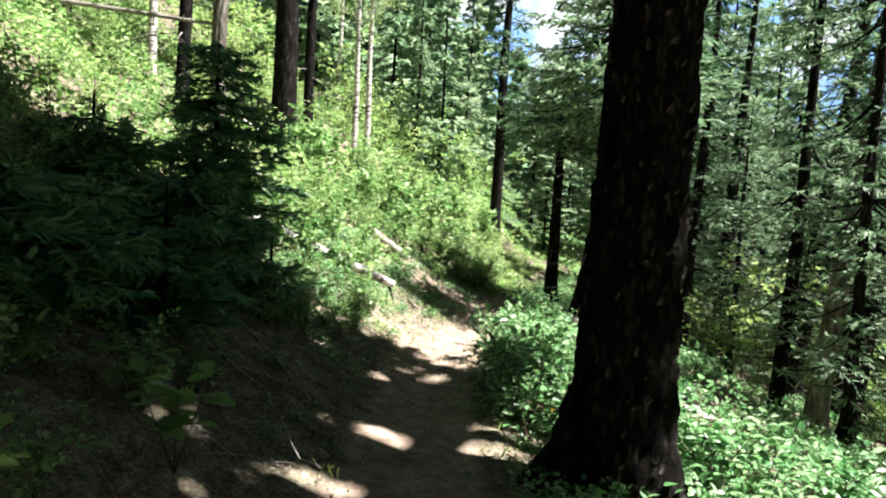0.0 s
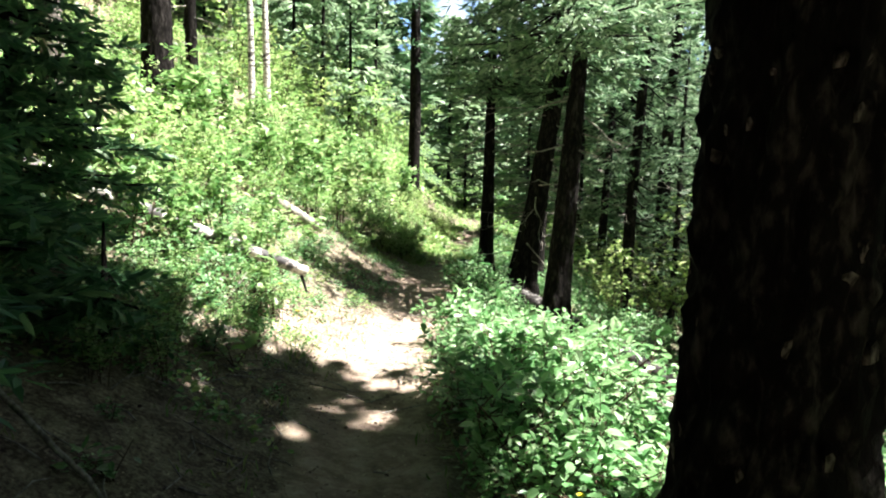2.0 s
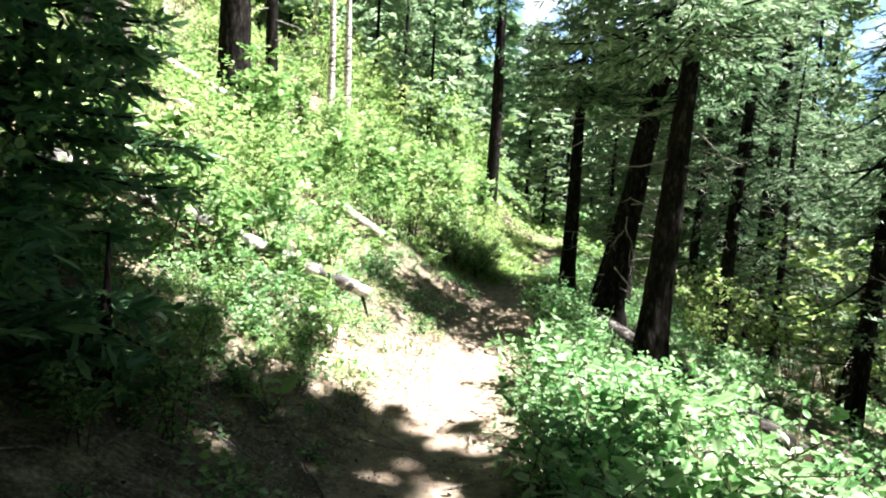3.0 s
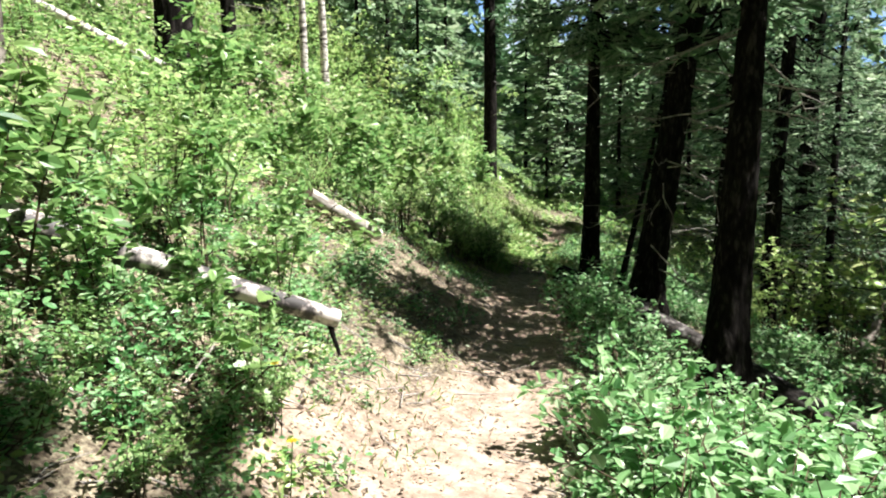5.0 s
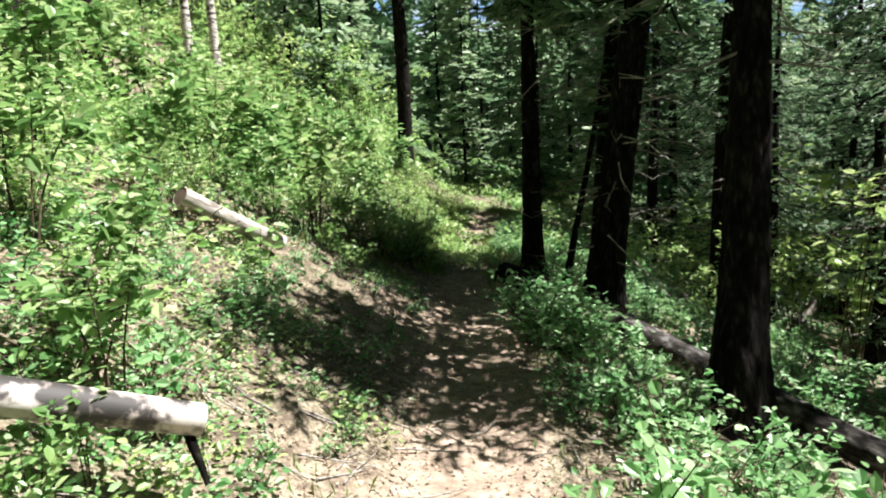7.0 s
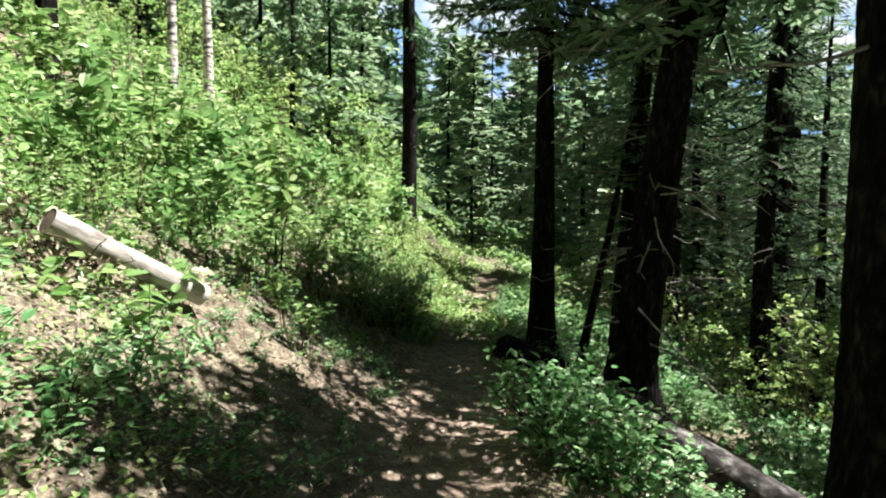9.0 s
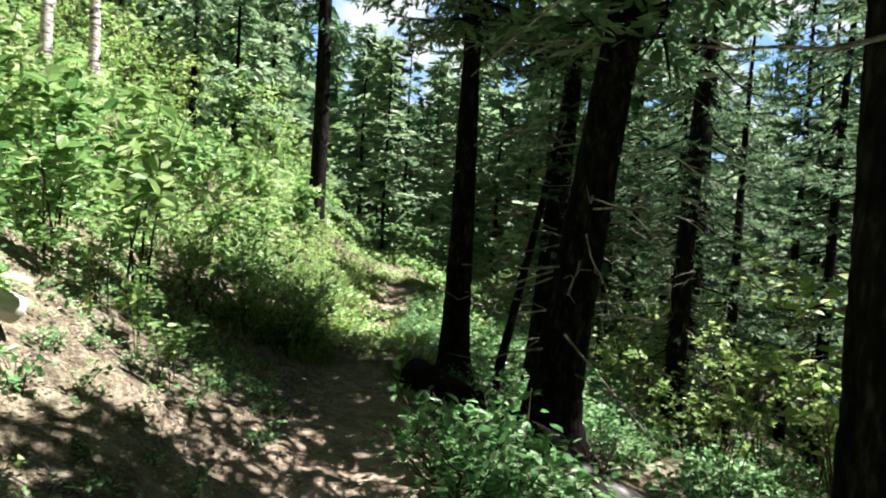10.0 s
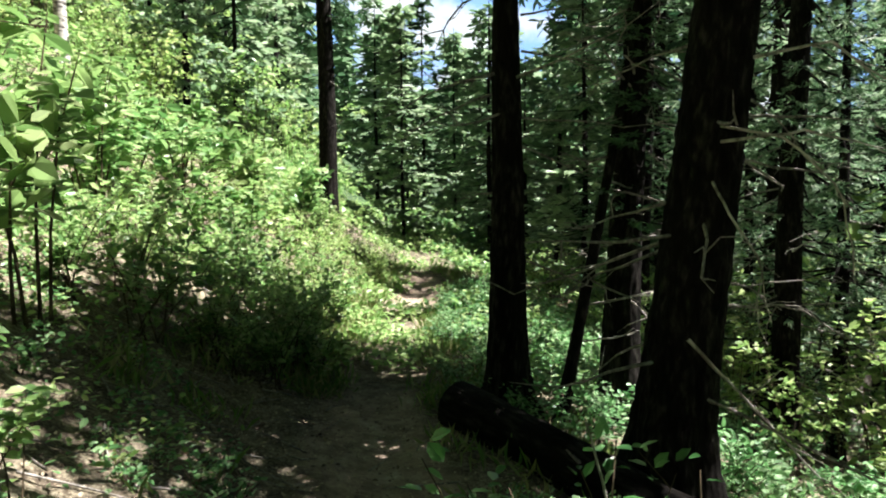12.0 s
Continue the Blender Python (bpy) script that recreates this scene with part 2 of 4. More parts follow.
class Tubes:
    """Gathers tapered round limbs into one mesh."""

    def __init__(self, sides=5):
        self.v, self.f, self.n, self.sides = [], [], 0, sides

    def add(self, points, radii):
        p, r, k = np.asarray(points, float), np.asarray(radii, float), self.sides
        d = np.gradient(p, axis=0)
        d /= np.linalg.norm(d, axis=1)[:, None] + 1e-9
        ref = np.array([0, 0, 1.0]) if abs(d[0][2]) < .8 else np.array([1.0, 0, 0])
        a = np.cross(d, ref)
        a /= np.linalg.norm(a, axis=1)[:, None] + 1e-9
        b = np.cross(d, a)
        t = np.arange(k) * 2 * np.pi / k
        ring = p[:, None] + r[:, None, None] * (np.cos(t)[None, :, None] * a[:, None] + np.sin(t)[None, :, None] * b[:, None])
        self.v.append(ring.reshape(-1, 3))
        i, j = np.meshgrid(np.arange(len(p) - 1), np.arange(k), indexing="ij")
        q = np.stack([i * k + j, i * k + (j + 1) % k, (i + 1) * k + (j + 1) % k, (i + 1) * k + j], -1).reshape(-1, 4)
        self.f.append(q + self.n)
        self.n += len(p) * k

    def mesh(self, name, mat):
        return mesh_of(name, np.concatenate(self.v), np.concatenate(self.f), mat, True)


LEAF_SHAPE = (np.array([(0, 0, 0), (.27, .28, .05), (.25, .66, .05), (0, 1, -.09), (-.25, .66, .05), (-.27, .28, .05)]), np.array([(0, 1, 2, 3), (0, 3, 4, 5)]))
NEEDLE_SHAPE = (np.array([(-.07, 0, 0), (.07, 0, 0), (.10, .6, .03), (0, 1, -.03), (-.10, .6, .03)]), np.array([(0, 1, 2, 3, 4)]))
BLADE_SHAPE = (np.array([(-.014, 0, 0), (.014, 0, 0), (.011, .6, .06), (0, 1, -.12), (-.011, .6, .06)]), np.array([(0, 1, 2, 3, 4)]))


def scatter(shape, pos, along, up, size):
    """Copies of a small shape, each at its place, pointing along its own way."""
    tv, tf = shape
    y = along / (np.linalg.norm(along, axis=1)[:, None] + 1e-9)
    x = np.cross(y, up)
    x /= np.linalg.norm(x, axis=1)[:, None] + 1e-9
    z = np.cross(x, y)
    s = np.asarray(size)[:, None, None]
    v = pos[:, None] + s * (tv[None, :, 0:1] * x[:, None] + tv[None, :, 1:2] * y[:, None] + tv[None, :, 2:3] * z[:, None])
    f = tf[None] + (np.arange(len(pos)) * len(tv))[:, None, None]
    return v.reshape(-1, 3), f.reshape(-1, tf.shape[1])


class Sprays:
    """Gathers scattered shapes into one mesh."""

    def __init__(self):
        self.v, self.f, self.n = [], [], 0

    def add(self, v, f):
        self.v.append(v)
        self.f.append(f + self.n)
        self.n += len(v)

    def arrays(self):
        return np.concatenate(self.v), np.concatenate(self.f)

    def mesh(self, name, mat):
        return mesh_of(name, *self.arrays(), mat)


rng = np.random.default_rng(7)


def unit(a):
    return a / (np.linalg.norm(a, axis=-1, keepdims=True) + 1e-9)


# ---- the ground ----
def spaced(lo, hi, step, reach, grow=1.16):
    mid = np.arange(lo, hi + step / 2, step)
    out, d = [], step
    while not out or out[-1] < reach:
        d *= grow
        out.append((out[-1] if out else 0) + d)
    out = np.array(out)
    return np.concatenate([lo - out[::-1], mid, hi + out])


gx, gy = spaced(-4.5, 5.5, .09, 1500), spaced(-2, 28, .11, 1500)
GX, GY = np.meshgrid(gx, gy)
gz = ground_z(GX, GY)
rough = np.array([noise.noise((x * 3.1, y * 3.1, 0)) * .035 + noise.noise((x * 9, y * 9, 4)) * .02 for x, y in zip(GX.ravel(), GY.ravel())]).reshape(GX.shape)
gz = gz + rough
ny, nx = GX.shape
ii, jj = np.meshgrid(np.arange(ny - 1), np.arange(nx - 1), indexing="ij")
quads = np.stack([ii * nx + jj, ii * nx + jj + 1, (ii + 1) * nx + jj + 1, (ii + 1) * nx + jj], -1).reshape(-1, 4)
ground_mesh = mesh_of("ground", np.stack([GX, GY, gz], -1), quads, SOIL, True)
uu = trail(GY)[0] - GX
bare = np.maximum(np.clip((17.5 - GY) / 2, .12, 1), np.exp(-((GY - 24.3) / 2.6) ** 2)) * np.exp(-((np.maximum(np.abs(uu - .03) - .2, 0)) / .24) ** 2)
slip = np.exp(-((GY - 8.3) / 1.5) ** 2) * np.clip(1 - np.abs(uu - .9) / 1.0, 0, 1) * .75 + np.exp(-((GY - 12.6) / 1.8) ** 2) * np.clip(1 - np.abs(uu - .8) / 1.2, 0, 1) * .6
for key, values in (("trodden", np.clip(bare + slip, 0, 1)), ("wooded", np.clip((np.hypot(GX, GY) - 30) / 12, 0, 1))):
    at = ground_mesh.attributes.new(key, "FLOAT", "POINT")
    at.data.foreach_set("value", values.ravel().astype(np.float32))
tagged(new("ground", ground_mesh), "pale dirt trail on a leaf-littered forest slope", "ground", kind="structure")


def settle(x, y, sink=0.0):
    return (x, y, ground_at(x, y) - sink)


# ---- conifers ----
def trunk_mesh(height, radius, lean=(0, 0), sides=14, rings=26, rugged=.0, flare=.35, seed=0, mat=BARK, root=None):
    """A tapered trunk with a flared foot; rugged adds plates and furrows to it."""
    h = np.linspace(0, 1, rings) ** (1.7 if rugged else 1.2) * (height + .45) - .45
    t = np.arange(sides) * 2 * np.pi / sides
    v = np.zeros((rings, sides, 3))
    for i, z in enumerate(h):
        r = radius * max(0, 1 - max(z, 0) / height) ** .75 + .006
        foot = flare * math.exp(-max(z + .1, 0) / .3)
        sway = .03 * math.sin(z * .7 + seed) * min(1, max(z, 0) / 3)
        for j, a in enumerate(t):
            k = r * (1 + foot * (1 + .45 * math.sin(3 * a + seed) + .3 * math.sin(5 * a + 2 * seed)))
            if root:
                k += root[1] * math.exp(-max(z + .05, 0) / .26) * max(0, math.cos(a - root[0])) ** 3
            if rugged:
                c = (math.cos(a) * r * 30 + seed, math.sin(a) * r * 30, z * 3.4)
                plate = 1 - 2.6 * abs(noise.noise(c))
                k += rugged * (plate - .35) + rugged * .7 * noise.noise((c[0] * 2.7, c[1] * 2.7, z * 11))
            else:
                k *= 1 + .07 * noise.noise((math.cos(a) * 2 + seed, math.sin(a) * 2, z * 2))
            v[i, j] = (k * math.cos(a) + lean[0] * z + sway, k * math.sin(a) + lean[1] * z, z)
    i, j = np.meshgrid(np.arange(rings - 1), np.arange(sides), indexing="ij")
    q = np.stack([i * sides + j, i * sides + (j + 1) % sides, (i + 1) * sides + (j + 1) % sides, (i + 1) * sides + j], -1).reshape(-1, 4)
    return mesh_of("trunk", v, q, mat, True)


def crown_mesh(height, base, reach, seed, lean=(0, 0), whorl=.42, per=5, twig_step=.13, mat=NEEDLE, needle=.085, droop=.28, per_twig=9, bare=.18, wide=1.3, ragged=.12):
    """Boughs in whorls, each with side twigs full of needle tufts; limbs and needles are one crown."""
    g = np.random.default_rng(seed)
    pos, way, up, size = [], [], [], []
    limbs = Tubes(3)
    z = base
    while z < height - .25:
        share = (height - z) / (height - base)
        for b in range(per):
            if g.random() < ragged:
                continue
            az = g.uniform(0, 2 * np.pi)
            length = max(.25, reach * share ** .7 * g.uniform(.7 - 1.3 * ragged, 1.12) * min(1, .55 + 1.5 * (1 - share)))
            out = np.array([math.cos(az), math.sin(az), 0])
            side = np.array([-out[1], out[0], 0])
            s = np.linspace(0, 1, 6)
            fall = droop * g.uniform(.3 - ragged, 1.8 + 2 * ragged)
            line = np.array([lean[0] * z, lean[1] * z, z + g.uniform(-.5, .5) * whorl]) + out * (s * length)[:, None] + np.array([0, 0, 1.0]) * (length * (-fall * s + .55 * fall * s ** 2.4))[:, None] + side * (g.uniform(-.12, .12) * length * s ** 2)[:, None]
            limbs.add(line, .006 + .012 * length * (1 - s) + .002)
            m = max(3, int(length * (1 - bare) / twig_step))
            at = bare + (1 - bare) * (np.arange(m) + g.random(m)) / m
            root = np.stack([np.interp(at, s, line[:, k]) for k in range(3)], -1)
            tl = (.16 + .30 * np.sin(np.pi * np.clip(at * .8 + .12, 0, 1))) * min(1.15, .35 + length * .45) * g.uniform(.7, 1.2, m)
            sign = np.where(np.arange(m) % 2, 1, -1)
            tw = unit(out * .75 + side * (sign * g.uniform(.55, 1.0, m))[:, None] + np.array([0, 0, 1.0]) * g.uniform(-.5, .12, m)[:, None])
            k = per_twig
            along = (np.arange(k) + .5) / k
            p = root[:, None] + tw[:, None] * (tl[:, None] * along)[..., None]
            spin = g.uniform(0, 2 * np.pi, (m, k))
            across = unit(np.cross(tw, [0, 0, 1.0]))
            lift = np.cross(across, tw)
            d = tw[:, None] * .75 + (np.cos(spin)[..., None] * across[:, None] + np.sin(spin)[..., None] * lift[:, None] * .6) * .75
            pos.append(p.reshape(-1, 3))
            way.append(d.reshape(-1, 3))
            up.append(np.repeat(lift, k, 0) + g.normal(0, .5, (m * k, 3)))
            size.append(g.uniform(.7, 1.3, m * k) * needle * 1.35)
        z += whorl * g.uniform(.7, 1.3)
    v, f = scatter((NEEDLE_SHAPE[0] * [wide, 1, 1], NEEDLE_SHAPE[1]), np.concatenate(pos), np.concatenate(way), np.concatenate(up), np.concatenate(size))
    lv, lf = np.concatenate(limbs.v), np.concatenate(limbs.f)
    me = mesh_of("crown", np.concatenate([v, lv]), [f, lf + len(v)], mat)
    me.materials.append(BARK)
    index = np.zeros(len(f) + len(lf), np.int32)
    index[len(f):] = 1
    me.polygons.foreach_set("material_index", index)
    return me


def dead_branch_mesh(low, high, radius, g, lean=(0, 0), reach=1.3):
    """A bare grey snag that sticks out of the trunk below the crown, with its twigs."""
    t = Tubes(4)
    z, az, length = g.uniform(low, high), g.uniform(0, 2 * np.pi), reach * g.uniform(.3, 1)
    out, s = np.array([math.cos(az), math.sin(az), g.uniform(-.45, .15)]), np.linspace(0, 1, 6)
    bend = g.normal(0, .13, 3)
    line = np.array([lean[0] * z, lean[1] * z, z]) + out * (radius * .7 + s * length)[:, None] + bend * (length * s ** 2)[:, None] + g.normal(0, .018, (6, 3)) * s[:, None]
    t.add(line, .003 + .010 * (1 - s) * (.5 + length / 2))
    for _ in range(g.integers(1, 5)):
        i = g.integers(2, 6)
        e = line[i] + unit(out + g.normal(0, .7, 3)) * length * g.uniform(.15, .45)
        t.add([line[i], (line[i] + e) / 2 + g.normal(0, .03, 3), e], [.006, .004, .002])
    return t.mesh("dead_branch", TWIG)


CROWNS = {
    "tall": crown_mesh(17, 4.6, 2.0, 11, whorl=.42, per=6, needle=.17, twig_step=.15, per_twig=6),
    "short": crown_mesh(7.0, 4.15, 2.7, 18, whorl=.33, per=10, mat=NEEDLE_PALE, needle=.1, twig_step=.11, per_twig=12, wide=1.35),
    "high": crown_mesh(24, 13.0, 1.7, 19, whorl=.6, per=6, needle=.3, twig_step=.25, per_twig=5, wide=2),
    "narrow": crown_mesh(15, 4.4, 1.5, 12, whorl=.5, per=7, needle=.13, twig_step=.14, per_twig=8, wide=1.2, ragged=.34, bare=.3),
    "low": crown_mesh(13, 1.0, 2.3, 13, whorl=.4, per=8, mat=NEEDLE_PALE, needle=.1, twig_step=.13, per_twig=11, droop=.5, wide=1.2, ragged=.36, bare=.28),
    "mid": crown_mesh(15, 2.0, 2.4, 14, whorl=.42, per=8, mat=NEEDLE_PALE, needle=.085, twig_step=.12, per_twig=13, droop=.5, wide=1.05, ragged=.36, bare=.3),
    "stout": crown_mesh(12, 4.5, 2.6, 24, whorl=.42, per=7, mat=NEEDLE_PALE, needle=.16, twig_step=.14, per_twig=6, wide=1.5),
    "far": crown_mesh(14, .9, 2.5, 15, whorl=.55, needle=.26, twig_step=.28, per_twig=5, per=7, wide=1.9, ragged=.34, droop=.4),
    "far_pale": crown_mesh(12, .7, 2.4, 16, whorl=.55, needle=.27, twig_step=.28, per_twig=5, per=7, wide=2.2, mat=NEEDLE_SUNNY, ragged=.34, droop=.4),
    "shade": crown_mesh(15, 2.5, 2.6, 17, whorl=.95, needle=.6, twig_step=.6, per_twig=5, per=5, wide=2),
}
CROWN_HEIGHT = {"tall": 17, "narrow": 15, "low": 13, "mid": 15, "short": 7.0, "high": 24, "stout": 12, "far": 14, "shade": 15, "far_pale": 12}


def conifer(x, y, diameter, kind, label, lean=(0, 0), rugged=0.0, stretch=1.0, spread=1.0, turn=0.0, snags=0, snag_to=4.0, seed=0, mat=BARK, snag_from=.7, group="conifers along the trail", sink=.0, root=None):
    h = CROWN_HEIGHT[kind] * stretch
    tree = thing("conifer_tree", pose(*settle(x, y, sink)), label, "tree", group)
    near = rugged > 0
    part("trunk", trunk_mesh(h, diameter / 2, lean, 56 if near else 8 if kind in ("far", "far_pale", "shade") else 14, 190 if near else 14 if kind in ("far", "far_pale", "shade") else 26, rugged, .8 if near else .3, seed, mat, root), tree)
    crown = part("crown", CROWNS[kind], tree)
    top = lean[0] * h * .45, lean[1] * h * .45
    crown.matrix_basis = Matrix.LocRotScale((*top, 0), Euler((lean[1] * -.5, lean[0] * .5, radians(turn))), (spread, spread, stretch))
    if snags:
        g2 = np.random.default_rng(seed + 50)
        for _ in range(snags):
            part("dead_branch", dead_branch_mesh(snag_from, snag_to, diameter / 2, g2, lean), tree, "bare grey dead branch")
    return tree


def bark_plates(tree, radius, height, lean, count, seed, top=3.6):
    """Loose flakes of bark, each a bent plate that stands proud of the trunk."""
    g2 = np.random.default_rng(seed)
    shapes = []
    for _ in range(5):
        w, h, d = g2.uniform(.008, .017), g2.uniform(.014, .04), g2.uniform(.003, .007)
        rim = [(-w * g2.uniform(.5, 1), -h), (w * g2.uniform(.5, 1), -h * g2.uniform(.7, 1)), (w, h * g2.uniform(.1, .5)), (w * g2.uniform(0, .6), h), (-w, h * g2.uniform(.3, .8))]
        v = [(x, -d * (1 + 1.5 * (z + h) / h * .5), z) for x, z in rim] + [(x * 1.15, .012, z * 1.08) for x, z in rim]
        f5 = np.array([(0, 1, 2, 3, 4)])
        f4 = np.array([(i, i + 5, (i + 1) % 5 + 5, (i + 1) % 5) for i in range(5)])
        shapes.append(mesh_of("bark_plate", v, [f5, f4], FLAKE))
    for _ in range(count):
        z, a = top * g2.random() ** 1.1 + .02, g2.uniform(0, 2 * np.pi)
        r = radius * max(0, 1 - z / height) ** .75 * (1 + .8 * math.exp(-(z + .1) / .3)) + .012
        ob = part("bark_plate", shapes[g2.integers(5)], tree)
        k = g2.uniform(.6, 1.4)
        ob.matrix_basis = Matrix.LocRotScale((r * math.cos(a) + lean[0] * z + .03 * math.sin(z * .7 + seed) * min(1, z / 3), r * math.sin(a) + lean[1] * z, z), Euler((g2.normal(0, .12), g2.normal(0, .25), a + math.pi / 2 + g2.normal(0, .2))), (k, k, k))


FLAKE = bark_material("flaking bark scales", (.005, .0045, .004), (.02, .017, .015), (.16, .14, .12), 22, .5, .004)
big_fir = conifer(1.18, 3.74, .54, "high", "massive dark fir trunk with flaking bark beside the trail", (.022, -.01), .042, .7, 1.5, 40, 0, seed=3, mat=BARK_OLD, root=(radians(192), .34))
bark_plates(big_fir, .27, 24 * .7, (.022, -.01), 280, 3)
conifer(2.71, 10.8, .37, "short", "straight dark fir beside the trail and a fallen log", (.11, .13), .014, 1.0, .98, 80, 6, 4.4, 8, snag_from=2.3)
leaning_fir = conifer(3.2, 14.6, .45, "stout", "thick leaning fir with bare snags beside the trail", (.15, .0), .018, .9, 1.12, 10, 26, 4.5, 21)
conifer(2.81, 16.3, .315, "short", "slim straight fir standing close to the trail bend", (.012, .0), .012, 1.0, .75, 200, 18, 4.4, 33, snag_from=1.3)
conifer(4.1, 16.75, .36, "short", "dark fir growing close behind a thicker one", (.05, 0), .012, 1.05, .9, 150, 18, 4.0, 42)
conifer(8.7, 20.1, .44, "low", "dark fir on the slope below the trail", (.03, 0), 0, 1.1, 1.0, 100, 14, 4.0, 51)
conifer(9.0, 16.3, .5, "mid", "leaning fir on the slope below the trail", (.11, .0), 0, 1.0, 1.0, 60, 14, 4.0, 52)
conifer(6.65, 17.5, .32, "mid", "slender dark fir with bare lower branches", (.03, 0), 0, .85, .7, 30, 30, 4.0, 53)
conifer(7.15, 11.94, .38, "narrow", "pale grey leaning trunk with broken bark", (.10, .02), .012, .8, .6, 70, 16, 5.0, 61, BARK_GREY)
conifer(7.3, 13.6, .29, "low", "dark fir with drooping pale branches", (.03, 0), 0, 1.05, .9, 120, 14, 3.5, 62)
conifer(8.1, 12.46, .35, "mid", "dark leaning fir below the trail", (.10, 0), 0, .72, .9, 170, 14, 4.0, 63)
conifer(-3.87, 15.38, .57, "tall", "broad dark trunk on the bank above the trail", (.0, .0), .018, 1.1, .8, 260, 6, 4.5, 71, snag_from=2)
conifer(-4.02, 18.8, .30, "narrow", "slender dark trunk with curved bare branches on the bank", (-.01, 0), 0, 1.1, .8, 90, 12, 4.5, 72)
conifer(-3.83, 10.87, .26, "narrow", "grey dead-looking trunk on the bank", (.0, .0), 0, 1.0, .6, 190, 12, 4.5, 73, BARK_GREY)
conifer(-5.0, 12.3, .24, "narrow", "dark trunk high on the bank", (.0, .0), 0, 1.0, .7, 130, 10, 4.0, 74)
conifer(2.38, 30.57, .55, "tall", "straight dark pine standing beyond the trail bend", (.0, .0), 0, 1.15, .95, 230, 6, 4.5, 75, snag_from=2)
conifer(3.4, 16.5, .11, "narrow", "thin dark leaning pole tree beside the trail", (.2, .0), 0, .38, .5, 0, 8, 3.5, 76)
conifer(6.7, 10.3, .19, "low", "young fir with drooping pale boughs", (.01, 0), 0, .98, .85, 20, 6, 2.5, 64)
conifer(7.6, 11.7, .2, "narrow", "slender fir standing behind a grey leaning trunk", (.0, 0), 0, .6, .6, 15, 4, 4.0, 70)
conifer(8.6, 10.0, .2, "low", "young fir with drooping pale boughs", (.01, 0), 0, .7, .85, 210, 6, 2.5, 65)
conifer(10.5, 13.2, .24, "low", "young fir with drooping pale boughs", (.01, 0), 0, .8, .9, 110, 6, 2.5, 66)
conifer(8.2, 23.2, .3, "mid", "dark fir in the wood below the trail", (.02, 0), 0, .9, 1.1, 35, 6, 3.5, 67)
conifer(10.6, 25.2, .3, "mid", "dark fir in the wood below the trail", (.0, 0), 0, 1.0, 1.1, 75, 6, 3.5, 68)
conifer(12.6, 20.6, .28, "mid", "dark fir in the wood below the trail", (.02, 0), 0, .9, 1.1, 135, 6, 3.5, 69)
for n, (x, y) in enumerate([(9.6, 21.8), (11.6, 23.6), (14, 23), (14.8, 18.6)]):
    conifer(x, y, .2 + .02 * n, "mid", "dark fir in the wood below the trail", (.01, 0), 0, .8 + .04 * n, 1.15, 61 * n, 6, 3.5, 730 + n, group="firs in the wood")
# unseen trees added past the edges of the view, whose shade falls on the trail
for n, (x, y, k, d) in enumerate([(5.8, 5.2, "high", .4), (5.6, 2.1, "high", .45), (5.35, 3.8, "high", .4), (-5.8, 4.4, "shade", .35), (-4.9, 1.9, "shade", .3), (-6.8, 7.2, "shade", .3), (2.4, -1.2, "tall", .4), (3.6, -4.2, "tall", .45), (-3.2, -4.5, "shade", .4), (-5.2, .2, "shade", .3), (7.5, -2.5, "shade", .4), (.9, -8.5, "shade", .5)]):
    conifer(x, y, d, k, "unseen tall fir added to shade the trail", (.0, .0), 0, 1.0 if n < 2 else 1.05, 1.2 if n == 0 else 1.5 if n == 1 else 1.1, 47 * n, 6, 4.0, 80 + n)

# unseen firs added beside and behind the start, to hold back sky light
g = np.random.default_rng(15)
for n in range(34):
    a, d = g.uniform(radians(75), radians(285)), g.uniform(7, 26)
    x, y = d * math.sin(a), d * math.cos(a)
    if abs(float(trail(y)[0]) - x) > 2 and not (x > 2 and y > -1.5):
        conifer(x, y, g.uniform(.25, .45), "shade", "unseen dark fir added behind the trail's start", (0, 0), 0, g.uniform(.85, 1.15), g.uniform(.9, 1.2), g.uniform(0, 360), 0, 3, 500 + n, group="firs in the wood")

# the wood on the slope below, ahead and above
g = np.random.default_rng(5)
spots = [(2.81, 16.3), (3.56, 14.66), (5.25, 18.67), (8.7, 20.1), (9, 16.3), (7.3, 13.6), (8.1, 12.5), (2.4, 30.6)]
placed = 0
while placed < 40:
    y = g.uniform(11, 46)
    v = g.uniform(3.2, 8 + y * .55)
    x = float(trail(y)[0]) + v
    if min(math.hypot(x - a, y - b) for a, b in spots) < 1.6:
        continue
    if y < 16 and v < 7:
        continue
    spots.append((x, y))
    far = math.hypot(x, y) > 26
    kind = g.choice(["far", "far_pale", "far_pale"]) if far else g.choice(["low", "narrow", "low"])
    conifer(x, y, g.uniform(.16, .38), kind, g.choice(["dark fir in the wood below the trail", "young fir with drooping branches in the wood"]), (g.normal(0, .02), g.normal(0, .02)), 0, g.uniform(.5, .8) if v < 10 else g.uniform(.8, 1.15), g.uniform(.7, 1.05), g.uniform(0, 360), 0 if far else 9, 3.5, 100 + placed, group="firs in the wood")
    placed += 1
for n in range(9):
    y = 26 + 34 * g.random()
    x = float(trail(y)[0]) - g.uniform(4.5, 16) - (y - 24) * .1
    conifer(x, y, g.uniform(.16, .34), g.choice(["far", "far_pale"]), "dark fir on the hillside above the trail", (0, 0), 0, g.uniform(.6, 1.1), g.uniform(.6, 1), g.uniform(0, 360), 0, 3, 300 + n, group="firs in the wood")
